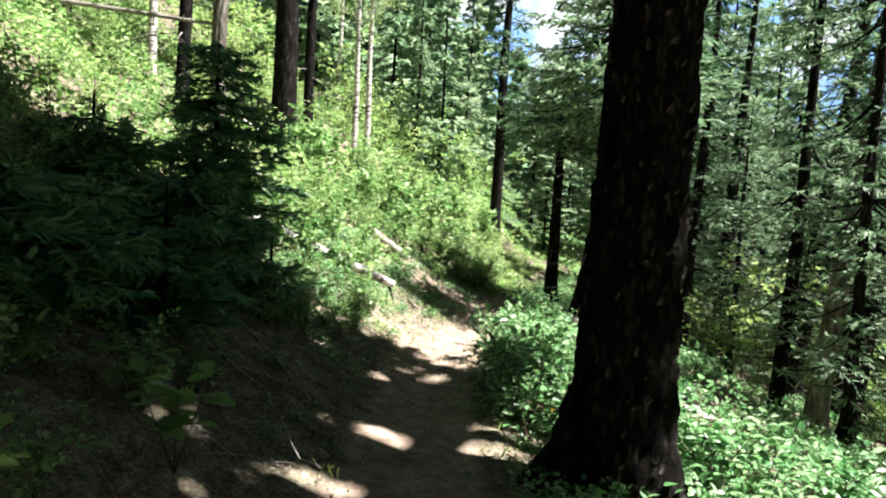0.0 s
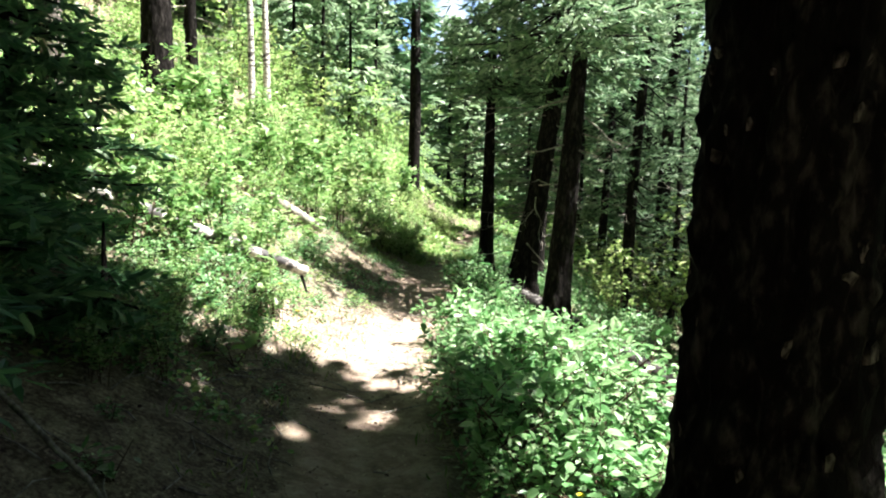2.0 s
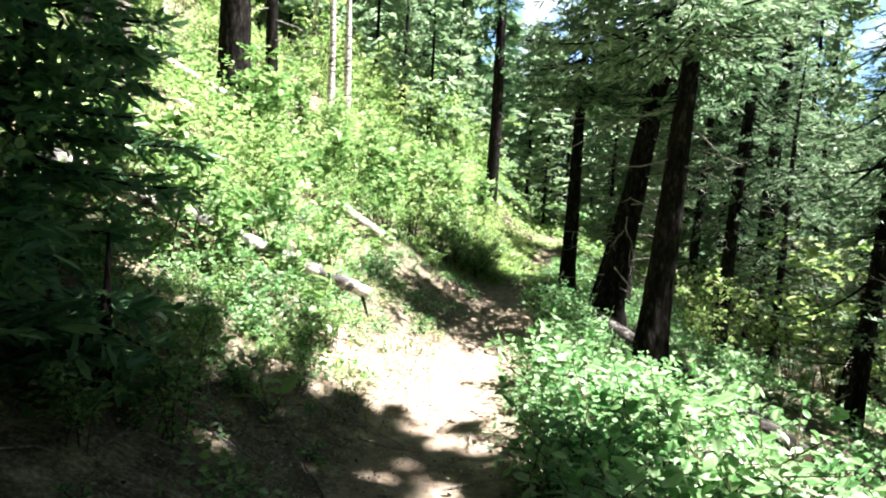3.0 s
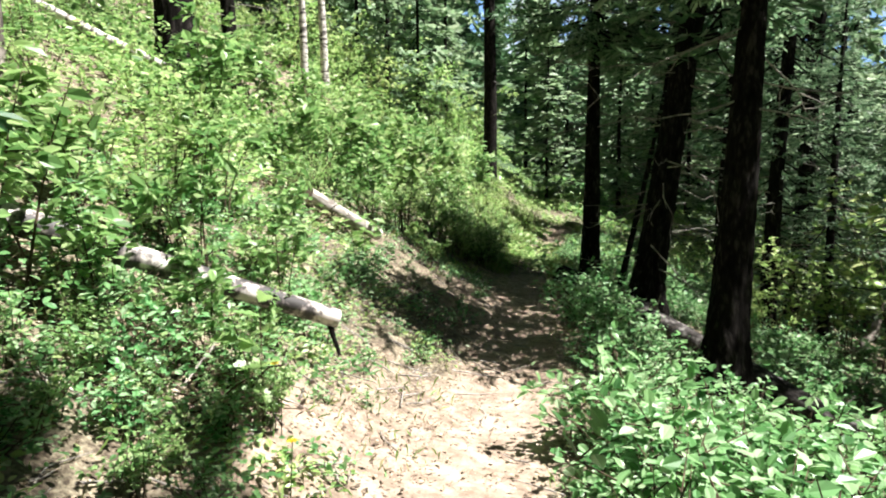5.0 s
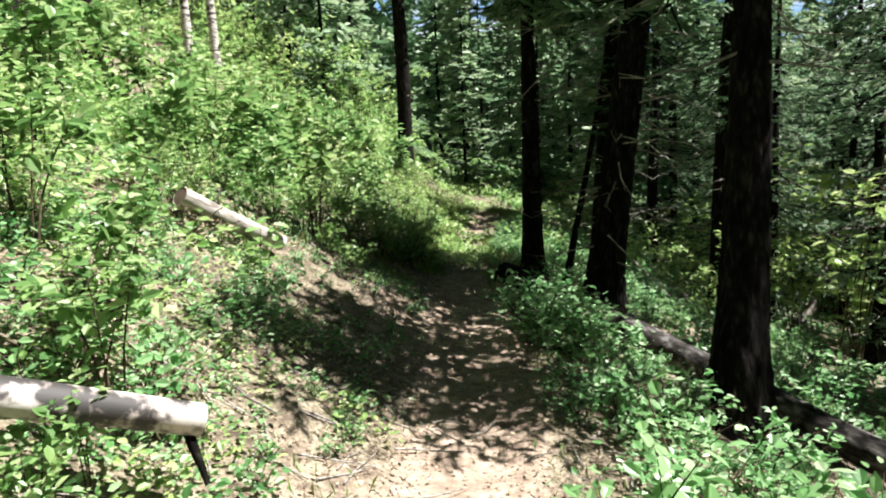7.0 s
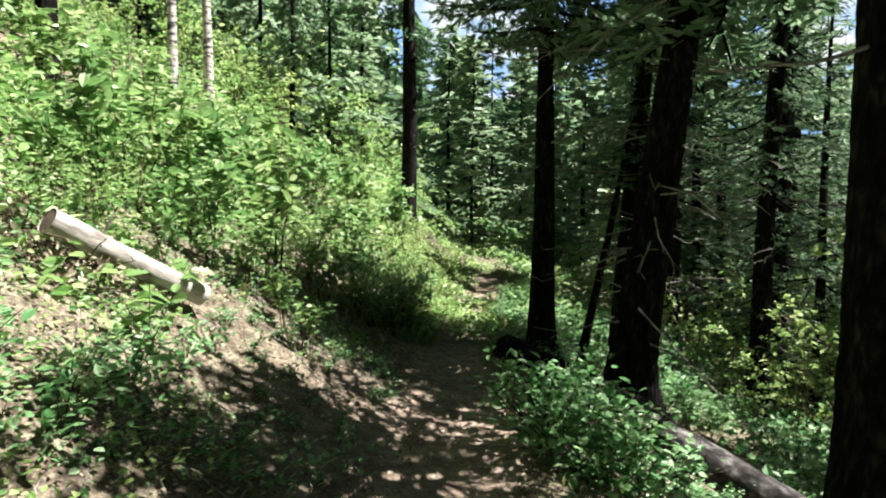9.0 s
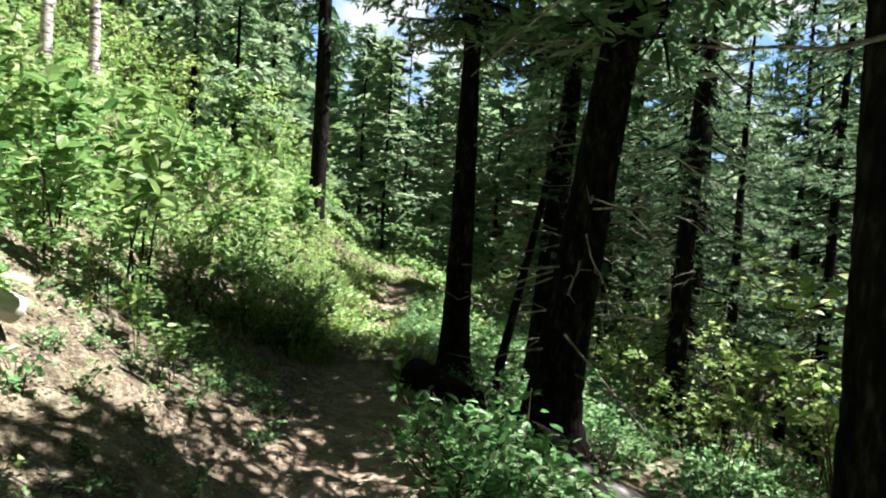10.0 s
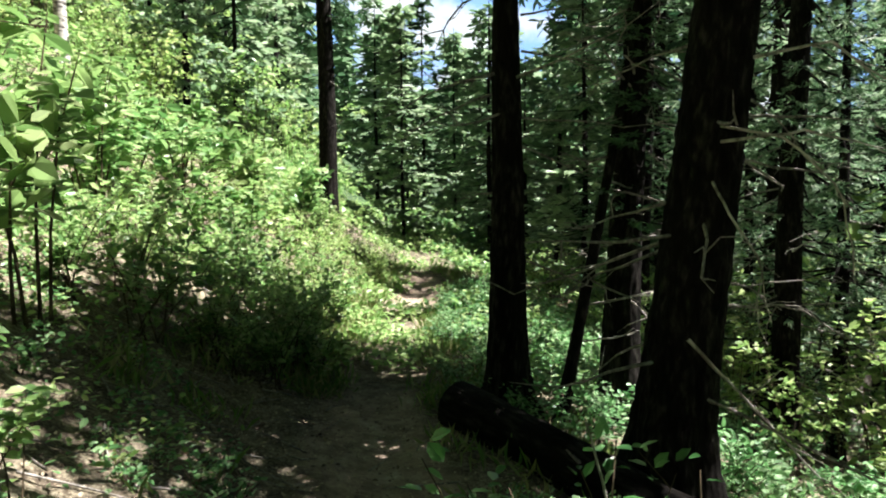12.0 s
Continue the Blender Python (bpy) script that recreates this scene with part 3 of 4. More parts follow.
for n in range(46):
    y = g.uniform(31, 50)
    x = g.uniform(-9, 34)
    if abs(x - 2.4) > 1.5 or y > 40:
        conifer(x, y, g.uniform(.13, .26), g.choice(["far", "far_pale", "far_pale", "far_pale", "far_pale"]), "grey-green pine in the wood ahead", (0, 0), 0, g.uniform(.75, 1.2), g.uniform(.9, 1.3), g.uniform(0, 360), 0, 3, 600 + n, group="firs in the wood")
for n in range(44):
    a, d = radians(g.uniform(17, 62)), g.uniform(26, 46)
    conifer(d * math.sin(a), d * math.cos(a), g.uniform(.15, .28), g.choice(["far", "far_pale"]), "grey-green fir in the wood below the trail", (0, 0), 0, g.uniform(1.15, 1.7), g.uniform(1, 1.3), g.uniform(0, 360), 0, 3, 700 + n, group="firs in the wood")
conifer(-1.2, 54.8, .45, "far", "spreading dark pine against the sky", (0, 0), 0, 1.0, 1.2, 0, 0, 3, 400, group="firs in the wood")

# far woods, past counting
fv, ff = [], []
base_count = 0
src = CROWNS["far"]
co = np.zeros(len(src.vertices) * 3, np.float32)
src.vertices.foreach_get("co", co)
co = co.reshape(-1, 3)
needles = len([p for p in src.polygons if p.material_index == 0])
nf = np.arange(needles * 5).reshape(-1, 5)
for n in range(250):
    a, d = g.uniform(-.75, 1.15) if n < 170 else g.uniform(1.15, 5.53), g.uniform(48, 150)
    x, y = d * math.sin(a), d * math.cos(a)
    c, s, k, w = math.cos(n), math.sin(n), g.uniform(.7, 1.25), g.uniform(1.1, 1.7)
    idx = g.permutation(needles)[: needles // 9]
    pts = co[nf[idx].ravel()].reshape(-1, 5, 3)
    mid_p = pts.mean(1, keepdims=True)
    pts = mid_p + (pts - mid_p) * 4.2
    pts = pts.reshape(-1, 3) * [w, w, k]
    pts = np.stack([pts[:, 0] * c - pts[:, 1] * s + x, pts[:, 0] * s + pts[:, 1] * c + y, pts[:, 2] + ground_at(x, y)], -1)
    fv.append(pts)
    ff.append(np.arange(len(pts)).reshape(-1, 5) + base_count)
    base_count += len(pts)
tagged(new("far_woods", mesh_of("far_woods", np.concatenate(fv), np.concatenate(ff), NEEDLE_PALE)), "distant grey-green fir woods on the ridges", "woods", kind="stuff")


# ---- broad-leaved plants ----
def shrub_meshes(height, spread, stems, leaves, size, seed, mat=LEAF, shape=LEAF_SHAPE, low=.25, tiers=3):
    """Arching stems with side twigs, and leaves along them that face the sky."""
    g = np.random.default_rng(seed)
    wood, pos, way, up, sz = Tubes(3), [], [], [], []
    for i in range(stems):
        az, out = g.uniform(0, 2 * np.pi), spread * g.uniform(.25, 1)
        top = height * g.uniform(.6, 1.05)
        s = np.linspace(0, 1, 4)
        foot = g.normal(0, spread * .12, 2)
        line = np.stack([foot[0] + math.cos(az) * out * s ** 1.4, foot[1] + math.sin(az) * out * s ** 1.4, top * (s - .12 * s ** 3) - .03], -1) + g.normal(0, .015, (4, 3)) * s[:, None]
        wood.add(line, .002 + .006 * height ** .5 * (1 - s))
        for _ in range(tiers):
            a = g.uniform(low, .95)
            p = np.array([np.interp(a, s, line[:, k]) for k in range(3)])
            e = p + unit(g.normal(0, 1, 3) * [1, 1, .35] + [0, 0, .35]) * spread * g.uniform(.3, .6)
            wood.add([p, e], [.0035, .0015])
            n = max(3, int(leaves / stems / (tiers + 1)))
            b = g.uniform(.15, 1.05, n)
            pos.append(p + (e - p) * b[:, None] + g.normal(0, .03, (n, 3)))
            way.append(unit(e - p) * .5 + g.normal(0, .8, (n, 3)) * [1, 1, .4])
        n = max(3, int(leaves / stems / (tiers + 1)))
        b = g.uniform(low, 1.03, n)
        pos.append(np.stack([np.interp(b, s, line[:, k]) for k in range(3)], -1) + g.normal(0, .035, (n, 3)))
        way.append(g.normal(0, 1, (n, 3)) * [1, 1, .4])
    pos, way = np.concatenate(pos), np.concatenate(way)
    v, f = scatter(shape, pos, way, np.array([0, 0, 1.0]) + g.normal(0, .38, pos.shape), size * g.uniform(.55, 1.25, len(pos)))
    return wood.mesh("stems", STEM), mesh_of("foliage", v, f, mat)


SHRUBS = {
    "bank": [shrub_meshes(1.05, .55, 8, 420, .075, 200 + i, LEAF) for i in range(4)],
    "gold": [shrub_meshes(1.25, .6, 9, 440, .07, 210 + i, LEAF_GOLD) for i in range(4)],
    "low": [shrub_meshes(.5, .42, 9, 330, .06, 220 + i, LEAF_COOL, low=.1) for i in range(5)],
    "tall": [shrub_meshes(2.6, 1.0, 8, 360, .135, 230 + i, LEAF_GOLD, tiers=4) for i in range(3)],
    "sapling": [shrub_meshes(1.15, .4, 4, 230, .10, 240 + i, LEAF, low=.4) for i in range(3)],
    "herb": [shrub_meshes(.3, .22, 7, 70, .06, 250 + i, LEAF_COOL, low=.05, tiers=1) for i in range(4)],
}
SHRUB_LABEL = {
    "bank": "bright green leafy shrub on the bank",
    "gold": "sunlit yellow-green shrub on the bank",
    "low": "low leafy green shrub beside the trail",
    "tall": "tall yellow-green bush on the hillside",
    "sapling": "thin dark-stemmed sapling with broad green leaves",
    "herb": "small green herb growing in leaf litter",
}


SHRUB_NAME = {"bank": "leafy_shrub", "gold": "leafy_shrub", "low": "low_shrub", "tall": "tall_bush", "sapling": "sapling", "herb": "herb"}


def shrub(kind, x, y, scale=1.0, turn=None, label="", which=None):
    pair = SHRUBS[kind][rng.integers(len(SHRUBS[kind])) if which is None else which]
    turn = rng.uniform(0, 360) if turn is None else turn
    ob = thing(SHRUB_NAME[kind], pose(*settle(x, y), rng.normal(0, 4), rng.normal(0, 4), turn) @ Matrix.Diagonal((scale, scale, scale * rng.uniform(.9, 1.1), 1)), label or SHRUB_LABEL[kind], "sapling" if kind == "sapling" else "herb" if kind == "herb" else "shrub", kind + " plants")
    tagged(part("branchwork", pair[0], ob), kind="stuff")
    tagged(part("foliage", pair[1], ob), kind="stuff")
    return ob


def scattered(count, inside, gap, seed, tries=20000):
    """Spots in the plan, given as u (from the trail, up the bank positive) and y, that keep a gap."""
    g2, out = np.random.default_rng(seed), []
    for _ in range(tries):
        u, y = inside(g2)
        if u is None:
            continue
        x = float(trail(y)[0]) - u
        if all((x - a) ** 2 + (y - b) ** 2 > gap * gap for a, b, _ in out):
            out.append((x, y, u))
            if len(out) >= count:
                break
    return out


BLOCKED = [(-.6, 9.05), (-1.2, 8.75), (-1.8, 8.45), (-.7, 12.6), (-1.2, 12.25), (-.4, 8.4), (-1.0, 8.0), (-.6, 11.9), (-1.0, 11.5), (-1.0, 11.95), (-1.5, 11.9), (-.5, 11.3), (-.8, 10.6)]


def clear(x, y, r=.6):
    return all(math.hypot(x - a, y - b) > r for a, b in BLOCKED)


def bank_spot(g2):
    y = g2.uniform(2.5, 27)
    near = 1.9 if y < 9.8 else 2.7 if y < 15.6 else .7
    return near + g2.exponential(2.2), y


def side_spot(g2):
    y = g2.uniform(2.2, 24)
    return -(.62 + g2.exponential(1.7)), y


for x, y, u in scattered(150, bank_spot, .5, 31):
    if clear(x, y):
        shrub("gold" if (y > 14 and rng.random() < .7) or rng.random() < .35 else "bank", x, y, rng.uniform(.5, .85) if u < 3 else rng.uniform(.5, .95))


def near_log(x, y):
    """How far a spot in the plan lies from the fallen logs of the lower slope."""
    return min(min(math.hypot(x - 2.6 - 1.2 * k, y - 13.4 + 4.2 * k), math.hypot(x - 2.2 - .9 * k, y - 15.6 + 1.8 * k), math.hypot(x - 1.75 - 1.5 * k, y - 7.1 + .4 * k) + .1) for k in (0, .12, .25, .37, .5, .62, .75, .87, 1))


for x, y, u in scattered(260, side_spot, .31, 32):
    if math.hypot(x - 1.22, y - 3.72) > .5 and near_log(x, y) > .5:
        shrub("low", x, y, rng.uniform(.75, 1.25) * (.8 if u > -1 else 1) * (.6 if near_log(x, y) < 1 else 1))
for x, y, s in [(1.85, 12.95, 1.5), (2.05, 12.6, 1.4), (1.8, 12.55, 1.35), (2.2, 13.3, 1.2), (1.95, 12.2, 1.25), (2.2, 12.0, 1.2), (2.3, 12.5, 1.2)]:
    shrub("low", x, y, s, label="leafy green shrub overhanging the trail's edge")
for x, y, u in scattered(46, lambda g2: (-g2.uniform(.62, 2.1), g2.uniform(4.7, 8.6)), .25, 52):
    if math.hypot(x - 1.18, y - 3.74) > .75 and not (1.5 < x and 6.3 < y < 7.6):
        shrub("low", x, y, rng.uniform(.95, 1.25) if u > -.85 else rng.uniform(1.2, 1.55), label="pale green leafy bush crowding the trail's edge")
for x, y, s in [(2.0, 4.4, 1.5), (2.45, 4.1, 1.6), (2.75, 4.8, 1.7), (3.15, 4.5, 1.7), (2.25, 5.0, 1.5), (3.4, 5.2, 1.6), (2.9, 5.6, 1.5), (1.9, 5.4, 1.3), (3.7, 4.3, 1.6)]:
    shrub("low", x, y, s, label="broad-leaved pale green bush beside a fir trunk")
for x, y, s in [(-1.0, 8.15, .75), (-1.35, 7.95, .8), (-1.65, 8.15, .9), (-1.25, 7.5, .6), (-.9, 7.75, .55), (-1.75, 7.55, .7), (-1.5, 7.1, .6), (-1.9, 6.9, .7), (-2.1, 8.0, .8), (-.85, 7.2, .5), (-1.1, 6.7, .55)]:
    shrub("low", x, y, s, label="leafy green plants below a birch log")
# small shrubs added to shade the soil below the birch log
for x, y, u in scattered(16, lambda g2: (g2.uniform(1.0, 1.9), g2.uniform(7.2, 8.5)), .22, 54):
    shrub("bank", x, y, rng.uniform(.28, .42), label="green leafy shrub under a birch log")
for x, y, s in [(2.35, 11.6, .6), (2.5, 11.1, .65), (2.45, 12.2, .55), (2.75, 10.7, .6), (2.3, 12.7, .6), (2.6, 11.8, .5)]:
    shrub("low", x, y, s, label="small leafy shrub against a fallen log")
for x, y, s in [(-1.15, 8.3, .75), (-1.6, 8.1, .85), (-.95, 8.5, .5), (-1.35, 8.6, .6), (-.98, 8.9, .45), (.05, 13.6, .55), (-.15, 13.85, .65), (-.5, 14.25, .75), (-.85, 14.1, .55), (-1.9, 7.9, 1.1), (-1.55, 9.3, 1.0), (-1.1, 9.5, .85), (-2.2, 9.1, 1.15), (-1.8, 10.6, 1.1), (-.95, 13.5, .8), (-2.5, 8.6, 1.2), (-1.3, 10.3, .9), (-2.4, 12.2, 1.0)]:
    shrub("sapling", x, y, s)
for x, y, u in scattered(92, lambda g2: (7.2 + g2.exponential(5), g2.uniform(5, 46)), 1.0, 33):
    shrub("tall", x, y, rng.uniform(.6, 1.1))
for x, y, u in scattered(170, lambda g2: (.6 + 2.6 * g2.random() ** .6, g2.uniform(3, 15)), .22, 34):
    if clear(x, y, .2):
        shrub("herb", x, y, rng.uniform(.35, .8))

# undergrowth past counting: farther clumps of leaves over both slopes
under = {LEAF: Sprays(), LEAF_GOLD: Sprays(), LEAF_COOL: Sprays()}


def clump(mat, x, y, r, h, n, size):
    if y > 20:
        n, size = n // 2, size * 1.35
    a, q = rng.uniform(0, 2 * np.pi, n), r * np.sqrt(rng.random(n))
    px, py = x + q * np.cos(a), y + q * np.sin(a)
    pz = ground_z(px, py) + h * rng.random(n) ** .7 * (1 - .6 * (q / r) ** 2)
    n = len(pz)
    if near_log(x, y) < r + .25:
        return
    under[mat].add(*scatter(LEAF_SHAPE, np.stack([px, py, pz], -1), rng.normal(0, 1, (n, 3)) * [1, 1, .45], np.array([0, 0, 1.0]) + rng.normal(0, .4, (n, 3)), size * rng.uniform(.6, 1.3, n)))


for x, y, u in scattered(430, lambda g2: (2.4 + g2.exponential(6), g2.uniform(3, 50)), .55, 35):
    if u > 8 or noise.noise((x * .9, y * .9, 3)) > -.08:
        clump(LEAF_GOLD if rng.random() < .55 else LEAF, x, y, rng.uniform(.4, .9), rng.uniform(.2, 1.0) if u < 7.5 else rng.uniform(.6, 1.5), 240, .09 + .002 * y)
for x, y, u in scattered(250, lambda g2: (-(1.3 + g2.exponential(7)), g2.uniform(1.5, 45)), .55, 36):
    clump(LEAF_COOL, x, y, rng.uniform(.45, .9), rng.uniform(.25, .6), 120, .085 + .002 * y)
for x, y, u in scattered(120, lambda g2: (g2.uniform(-3, 2), g2.uniform(17.2, 42)), .45, 37):
    if abs(u) > .75 or not 21.8 < y < 27:
        clump(LEAF_GOLD, x, y, rng.uniform(.4, .7), rng.uniform(.12, .3) if abs(u) < .8 else rng.uniform(.3, .7), 190, .09)
for x, y, u in scattered(120, lambda g2: (g2.uniform(3.2, 11), g2.uniform(6.5, 17)), .5, 53):
    clump(LEAF_GOLD if rng.random() < .6 else LEAF, x, y, rng.uniform(.4, .7), rng.uniform(.2, .6), 170, .085)
for x, y, u in scattered(95, lambda g2: (-(3.2 + g2.exponential(6)), g2.uniform(14.5, 36)), 1.0, 39):
    shrub("tall", x, y, rng.uniform(.5, .85) if u > -6 else rng.uniform(.9, 1.6), label="tall bright green bush among the firs")
for x, y, u in scattered(16, lambda g2: (g2.uniform(.6, 2.2), g2.uniform(15.9, 19.5)), .4, 40):
    shrub("bank", x, y, rng.uniform(.8, 1.1), label="dense green shrub crowding the trail")
for x, y, u in scattered(110, lambda g2: (g2.uniform(-9, 7), g2.uniform(29, 62)), .9, 41):
    clump(LEAF_GOLD if rng.random() < .5 else LEAF, x, y, rng.uniform(.8, 1.3), rng.uniform(.3, .9), 200, .15)
for x, y, u in scattered(16, lambda g2: (g2.uniform(1.2, 4), g2.uniform(23, 36)), .9, 42):
    if math.hypot(x - 2.4, y - 29.5) > 1.6:
        shrub("tall", x, y, rng.uniform(.3, .42))
for x, y, u in scattered(34, lambda g2: (g2.uniform(2.5, 15), g2.uniform(27, 46)), 1.3, 46):
    if u < 4.2 and y < 32:
        continue
    shrub("tall", x, y, rng.uniform(1.0, 1.7), label="tall sunlit yellow-green bush under the pines")
for x, y, u in scattered(36, lambda g2: (g2.uniform(1.15, 3.2), g2.uniform(1.4, 6.6)), .36, 43):
    shrub("bank", x, y, rng.uniform(.4, .6) if u < 1.8 else rng.uniform(.6, .9), label="dark green leafy shrub in deep shade")
for x, y, u in scattered(40, lambda g2: (g2.uniform(1.45, 2.9), g2.uniform(8.8, 12.8)), .22, 44):
    if clear(x, y, .18):
        shrub("herb", x, y, rng.uniform(.8, 1.2), label="pale green herb on the sunlit bank")
for x, y, u in scattered(70, lambda g2: (g2.uniform(2.2, 7), g2.uniform(13.5, 30)), .5, 45):
    if noise.noise((x * .9, y * .9, 3)) > 0:
        clump(LEAF if rng.random() < .6 else LEAF_GOLD, x, y, rng.uniform(.4, .7), rng.uniform(.3, 1.2), 220, .1)
for x, y, u in scattered(130, lambda g2: (-g2.uniform(1.5, 12), g2.uniform(-6, 14)), .6, 47):
    clump(LEAF_COOL, x, y, rng.uniform(.4, .8), rng.uniform(.2, .45), 110, .09)
for x, y, u in scattered(60, lambda g2: (g2.uniform(2, 9), g2.uniform(-6, 6)), .7, 48):
    clump(LEAF, x, y, rng.uniform(.4, .8), rng.uniform(.3, .6), 110, .09)
for x, y, u in scattered(60, lambda g2: (g2.uniform(.7, 2.3), g2.uniform(9.3, 14.5)), .17, 49):
    if clear(x, y, .15):
        shrub("herb", x, y, rng.uniform(.25, .55), label="tiny green herb in dry leaf litter")
for x, y, u in scattered(34, lambda g2: (g2.uniform(1.9, 5.5), g2.uniform(13.2, 24)), .55, 50):
    shrub("sapling", x, y, rng.uniform(1.2, 1.9), label="tall thin sapling rising above the bank shrubs")
for mat, s in under.items():
    tagged(new("undergrowth", s.mesh("undergrowth", mat)), "dense leafy undergrowth covering the slope", "undergrowth", kind="stuff")

# patches of tiny leaves close to the soil of the bank and the trail's edge
cover = {LEAF_COOL: Sprays(), LEAF_GOLD: Sprays()}
for x, y, u in scattered(1700, lambda g2: (.62 + 3.4 * g2.random() ** 1.1, 4.5 + 12 * g2.random()), .05, 51):
    if noise.noise((x * 1.5, y * 1.5, 8)) > (-.17 if y > 7.5 else .2) + .2 * (u < 1) + .3 * (y > 12.4 and u < 2) - .16 * (8.8 < y < 12.4 and u > 1.1):
        n = 18
        p = np.stack([x + rng.normal(0, .085, n), y + rng.normal(0, .085, n)], -1)
        z = ground_z(p[:, 0], p[:, 1]) + rng.uniform(.012, .11, n)
        cover[LEAF_COOL if rng.random() < .6 else LEAF_GOLD].add(*scatter(LEAF_SHAPE, np.column_stack([p, z]), rng.normal(0, 1, (n, 3)) * [1, 1, .35], np.array([0, 0, 1.0]) + rng.normal(0, .4, (n, 3)), rng.uniform(.025, .06, n)))
for mat, s in cover.items():
    tagged(new("ground_cover", s.mesh("ground_cover", mat)), "tiny pale green herbs creeping over dry litter", "ground cover", kind="stuff")

# grass and litter
blades = Sprays()
for x, y, u in scattered(620, lambda g2: (g2.choice([-1, 1]) * (.40 + g2.exponential(.6)), 1 + 27 * g2.random() ** .6), .1, 38):
    if (.35 < u < 2 and 9.5 < y < 15.8 and rng.random() < .75) or (21.8 < y < 27 and abs(u) < .6):
        continue
    n = 14 if y < 15 else 50
    p = np.stack([x + rng.normal(0, .10, n), y + rng.normal(0, .10, n)], -1)
    blades.add(*scatter(BLADE_SHAPE, np.column_stack([p, ground_z(p[:, 0], p[:, 1]) - .01]), np.array([0, 0, .8]) + rng.normal(0, .55, (n, 3)), rng.normal(0, 1, (n, 3)) + [0, 0, .2], rng.uniform(.04, .11, n) if y < 13 else rng.uniform(.08, .2, n)))
tagged(new("grass", blades.mesh("grass", GRASS)), "thin dry and green grass beside the trail", "grass", kind="stuff")
n = 52000
ly = np.where(rng.random(n) < .45, rng.uniform(.4, 20, n), rng.uniform(6, 16.5, n))
lu = rng.normal(.35, 1.5, n)
keep = (np.abs(lu) > .3) | (rng.random(n) < .55)
ly, lu = ly[keep], lu[keep]
lx = trail(ly)[0] - lu
lz = ground_z(lx, ly) + .02
v, f = scatter(LEAF_SHAPE, np.stack([lx, ly, lz], -1), rng.normal(0, 1, (len(lx), 3)) * [1, 1, .25], np.array([0, 0, 1.0]) + rng.normal(0, .35, (len(lx), 3)), .009 + .028 * rng.random(len(lx)) ** 2)
tagged(new("leaf_litter", mesh_of("leaf_litter", v, f, DEAD_LEAF)), "brown dead leaves and chips strewn on the dirt", "leaf litter", kind="stuff")
twigs = Tubes(4)
for _ in range(900):
    y, u, a, s = rng.uniform(.5, 19), rng.normal(.6, 1.1), rng.uniform(0, np.pi), rng.uniform(.05, .22)
    if abs(u) < .5 and rng.random() < .8:
        continue
    x = float(trail(y)[0]) - u
    e = np.array([[x - s * math.cos(a), y - s * math.sin(a)], [x + rng.normal(0, .02), y + rng.normal(0, .02)], [x + s * math.cos(a), y + s * math.sin(a)]])
    twigs.add(np.column_stack([e, ground_z(e[:, 0], e[:, 1]) + .02]), [.006, .005, .002])
tagged(new("fallen_twigs", twigs.mesh("fallen_twigs", TWIG)), "small grey twigs lying on the ground", "twigs", kind="stuff")


# ---- fallen wood ----
def log(name, ends, radii, mat, label, seed=0, stubs=0, cut=True):
    """A fallen trunk, not quite round or straight, with its end face a part."""
    a, b = np.array(ends[0], float), np.array(ends[1], float)
    length = np.linalg.norm(b - a)
    sides, rings = 18, max(10, int(length / .06))
    g2 = np.random.default_rng(seed)
    ob = thing(name, Matrix.Translation(a) @ Vector(b - a).to_track_quat("Z", "Y").to_matrix().to_4x4(), label, "log")
    v = np.zeros((rings, sides, 3))
    for i in range(rings):
        s = i / (rings - 1)
        r = radii[0] + (radii[1] - radii[0]) * s
        cx, cy = .02 * math.sin(3 * s + seed), .02 * math.sin(2.3 * s + 2 * seed)
        for j in range(sides):
            t = 2 * np.pi * j / sides
            k = r * (1 + .09 * noise.noise((math.cos(t) * 1.5 + seed, math.sin(t) * 1.5, s * length * 4)))
            v[i, j] = (cx + k * math.cos(t), cy + k * math.sin(t), s * length)
    i, j = np.meshgrid(np.arange(rings - 1), np.arange(sides), indexing="ij")
    q = np.stack([i * sides + j, i * sides + (j + 1) % sides, (i + 1) * sides + (j + 1) % sides, (i + 1) * sides + j], -1).reshape(-1, 4)
    part("bark", mesh_of("bark", v, q, mat, True), ob)
    for end in (0, rings - 1):
        ring = v[end] * [.97, .97, 1]
        c = ring.mean(0)
        tri = np.array([(sides, j, (j + 1) % sides) if end else (sides, (j + 1) % sides, j) for j in range(sides)])
        part("log_end", mesh_of("log_end", np.vstack([ring + [0, 0, -.004 if end else .004], c]), tri, WOOD_END), ob, "dark brown broken end")
    if stubs:
        for _ in range(stubs):
            t = Tubes(5)
            s, az = g2.uniform(.05, .95), g2.uniform(0, 2 * np.pi)
            o = np.array([math.cos(az), math.sin(az), g2.normal(0, .4)])
            p = np.array([0, 0, s * length])
            r = radii[0] + (radii[1] - radii[0]) * s
            t.add([p + o * r * .5, p + o * (r + .06), p + o * (r + g2.uniform(.1, .3))], [.014, .01, .006])
            part("branch_stub", t.mesh("branch_stub", TWIG), ob)
    return ob


def lying(x, y, lift):
    return (x, y, ground_at(x, y) + lift)


log("birch_log", [(-3.0, 7.75, 1.60), (-.6, 9.06, .50)], (.085, .06), BIRCH_LOG, "white birch log lying down the bank, cut end over the trail", 1, 3)
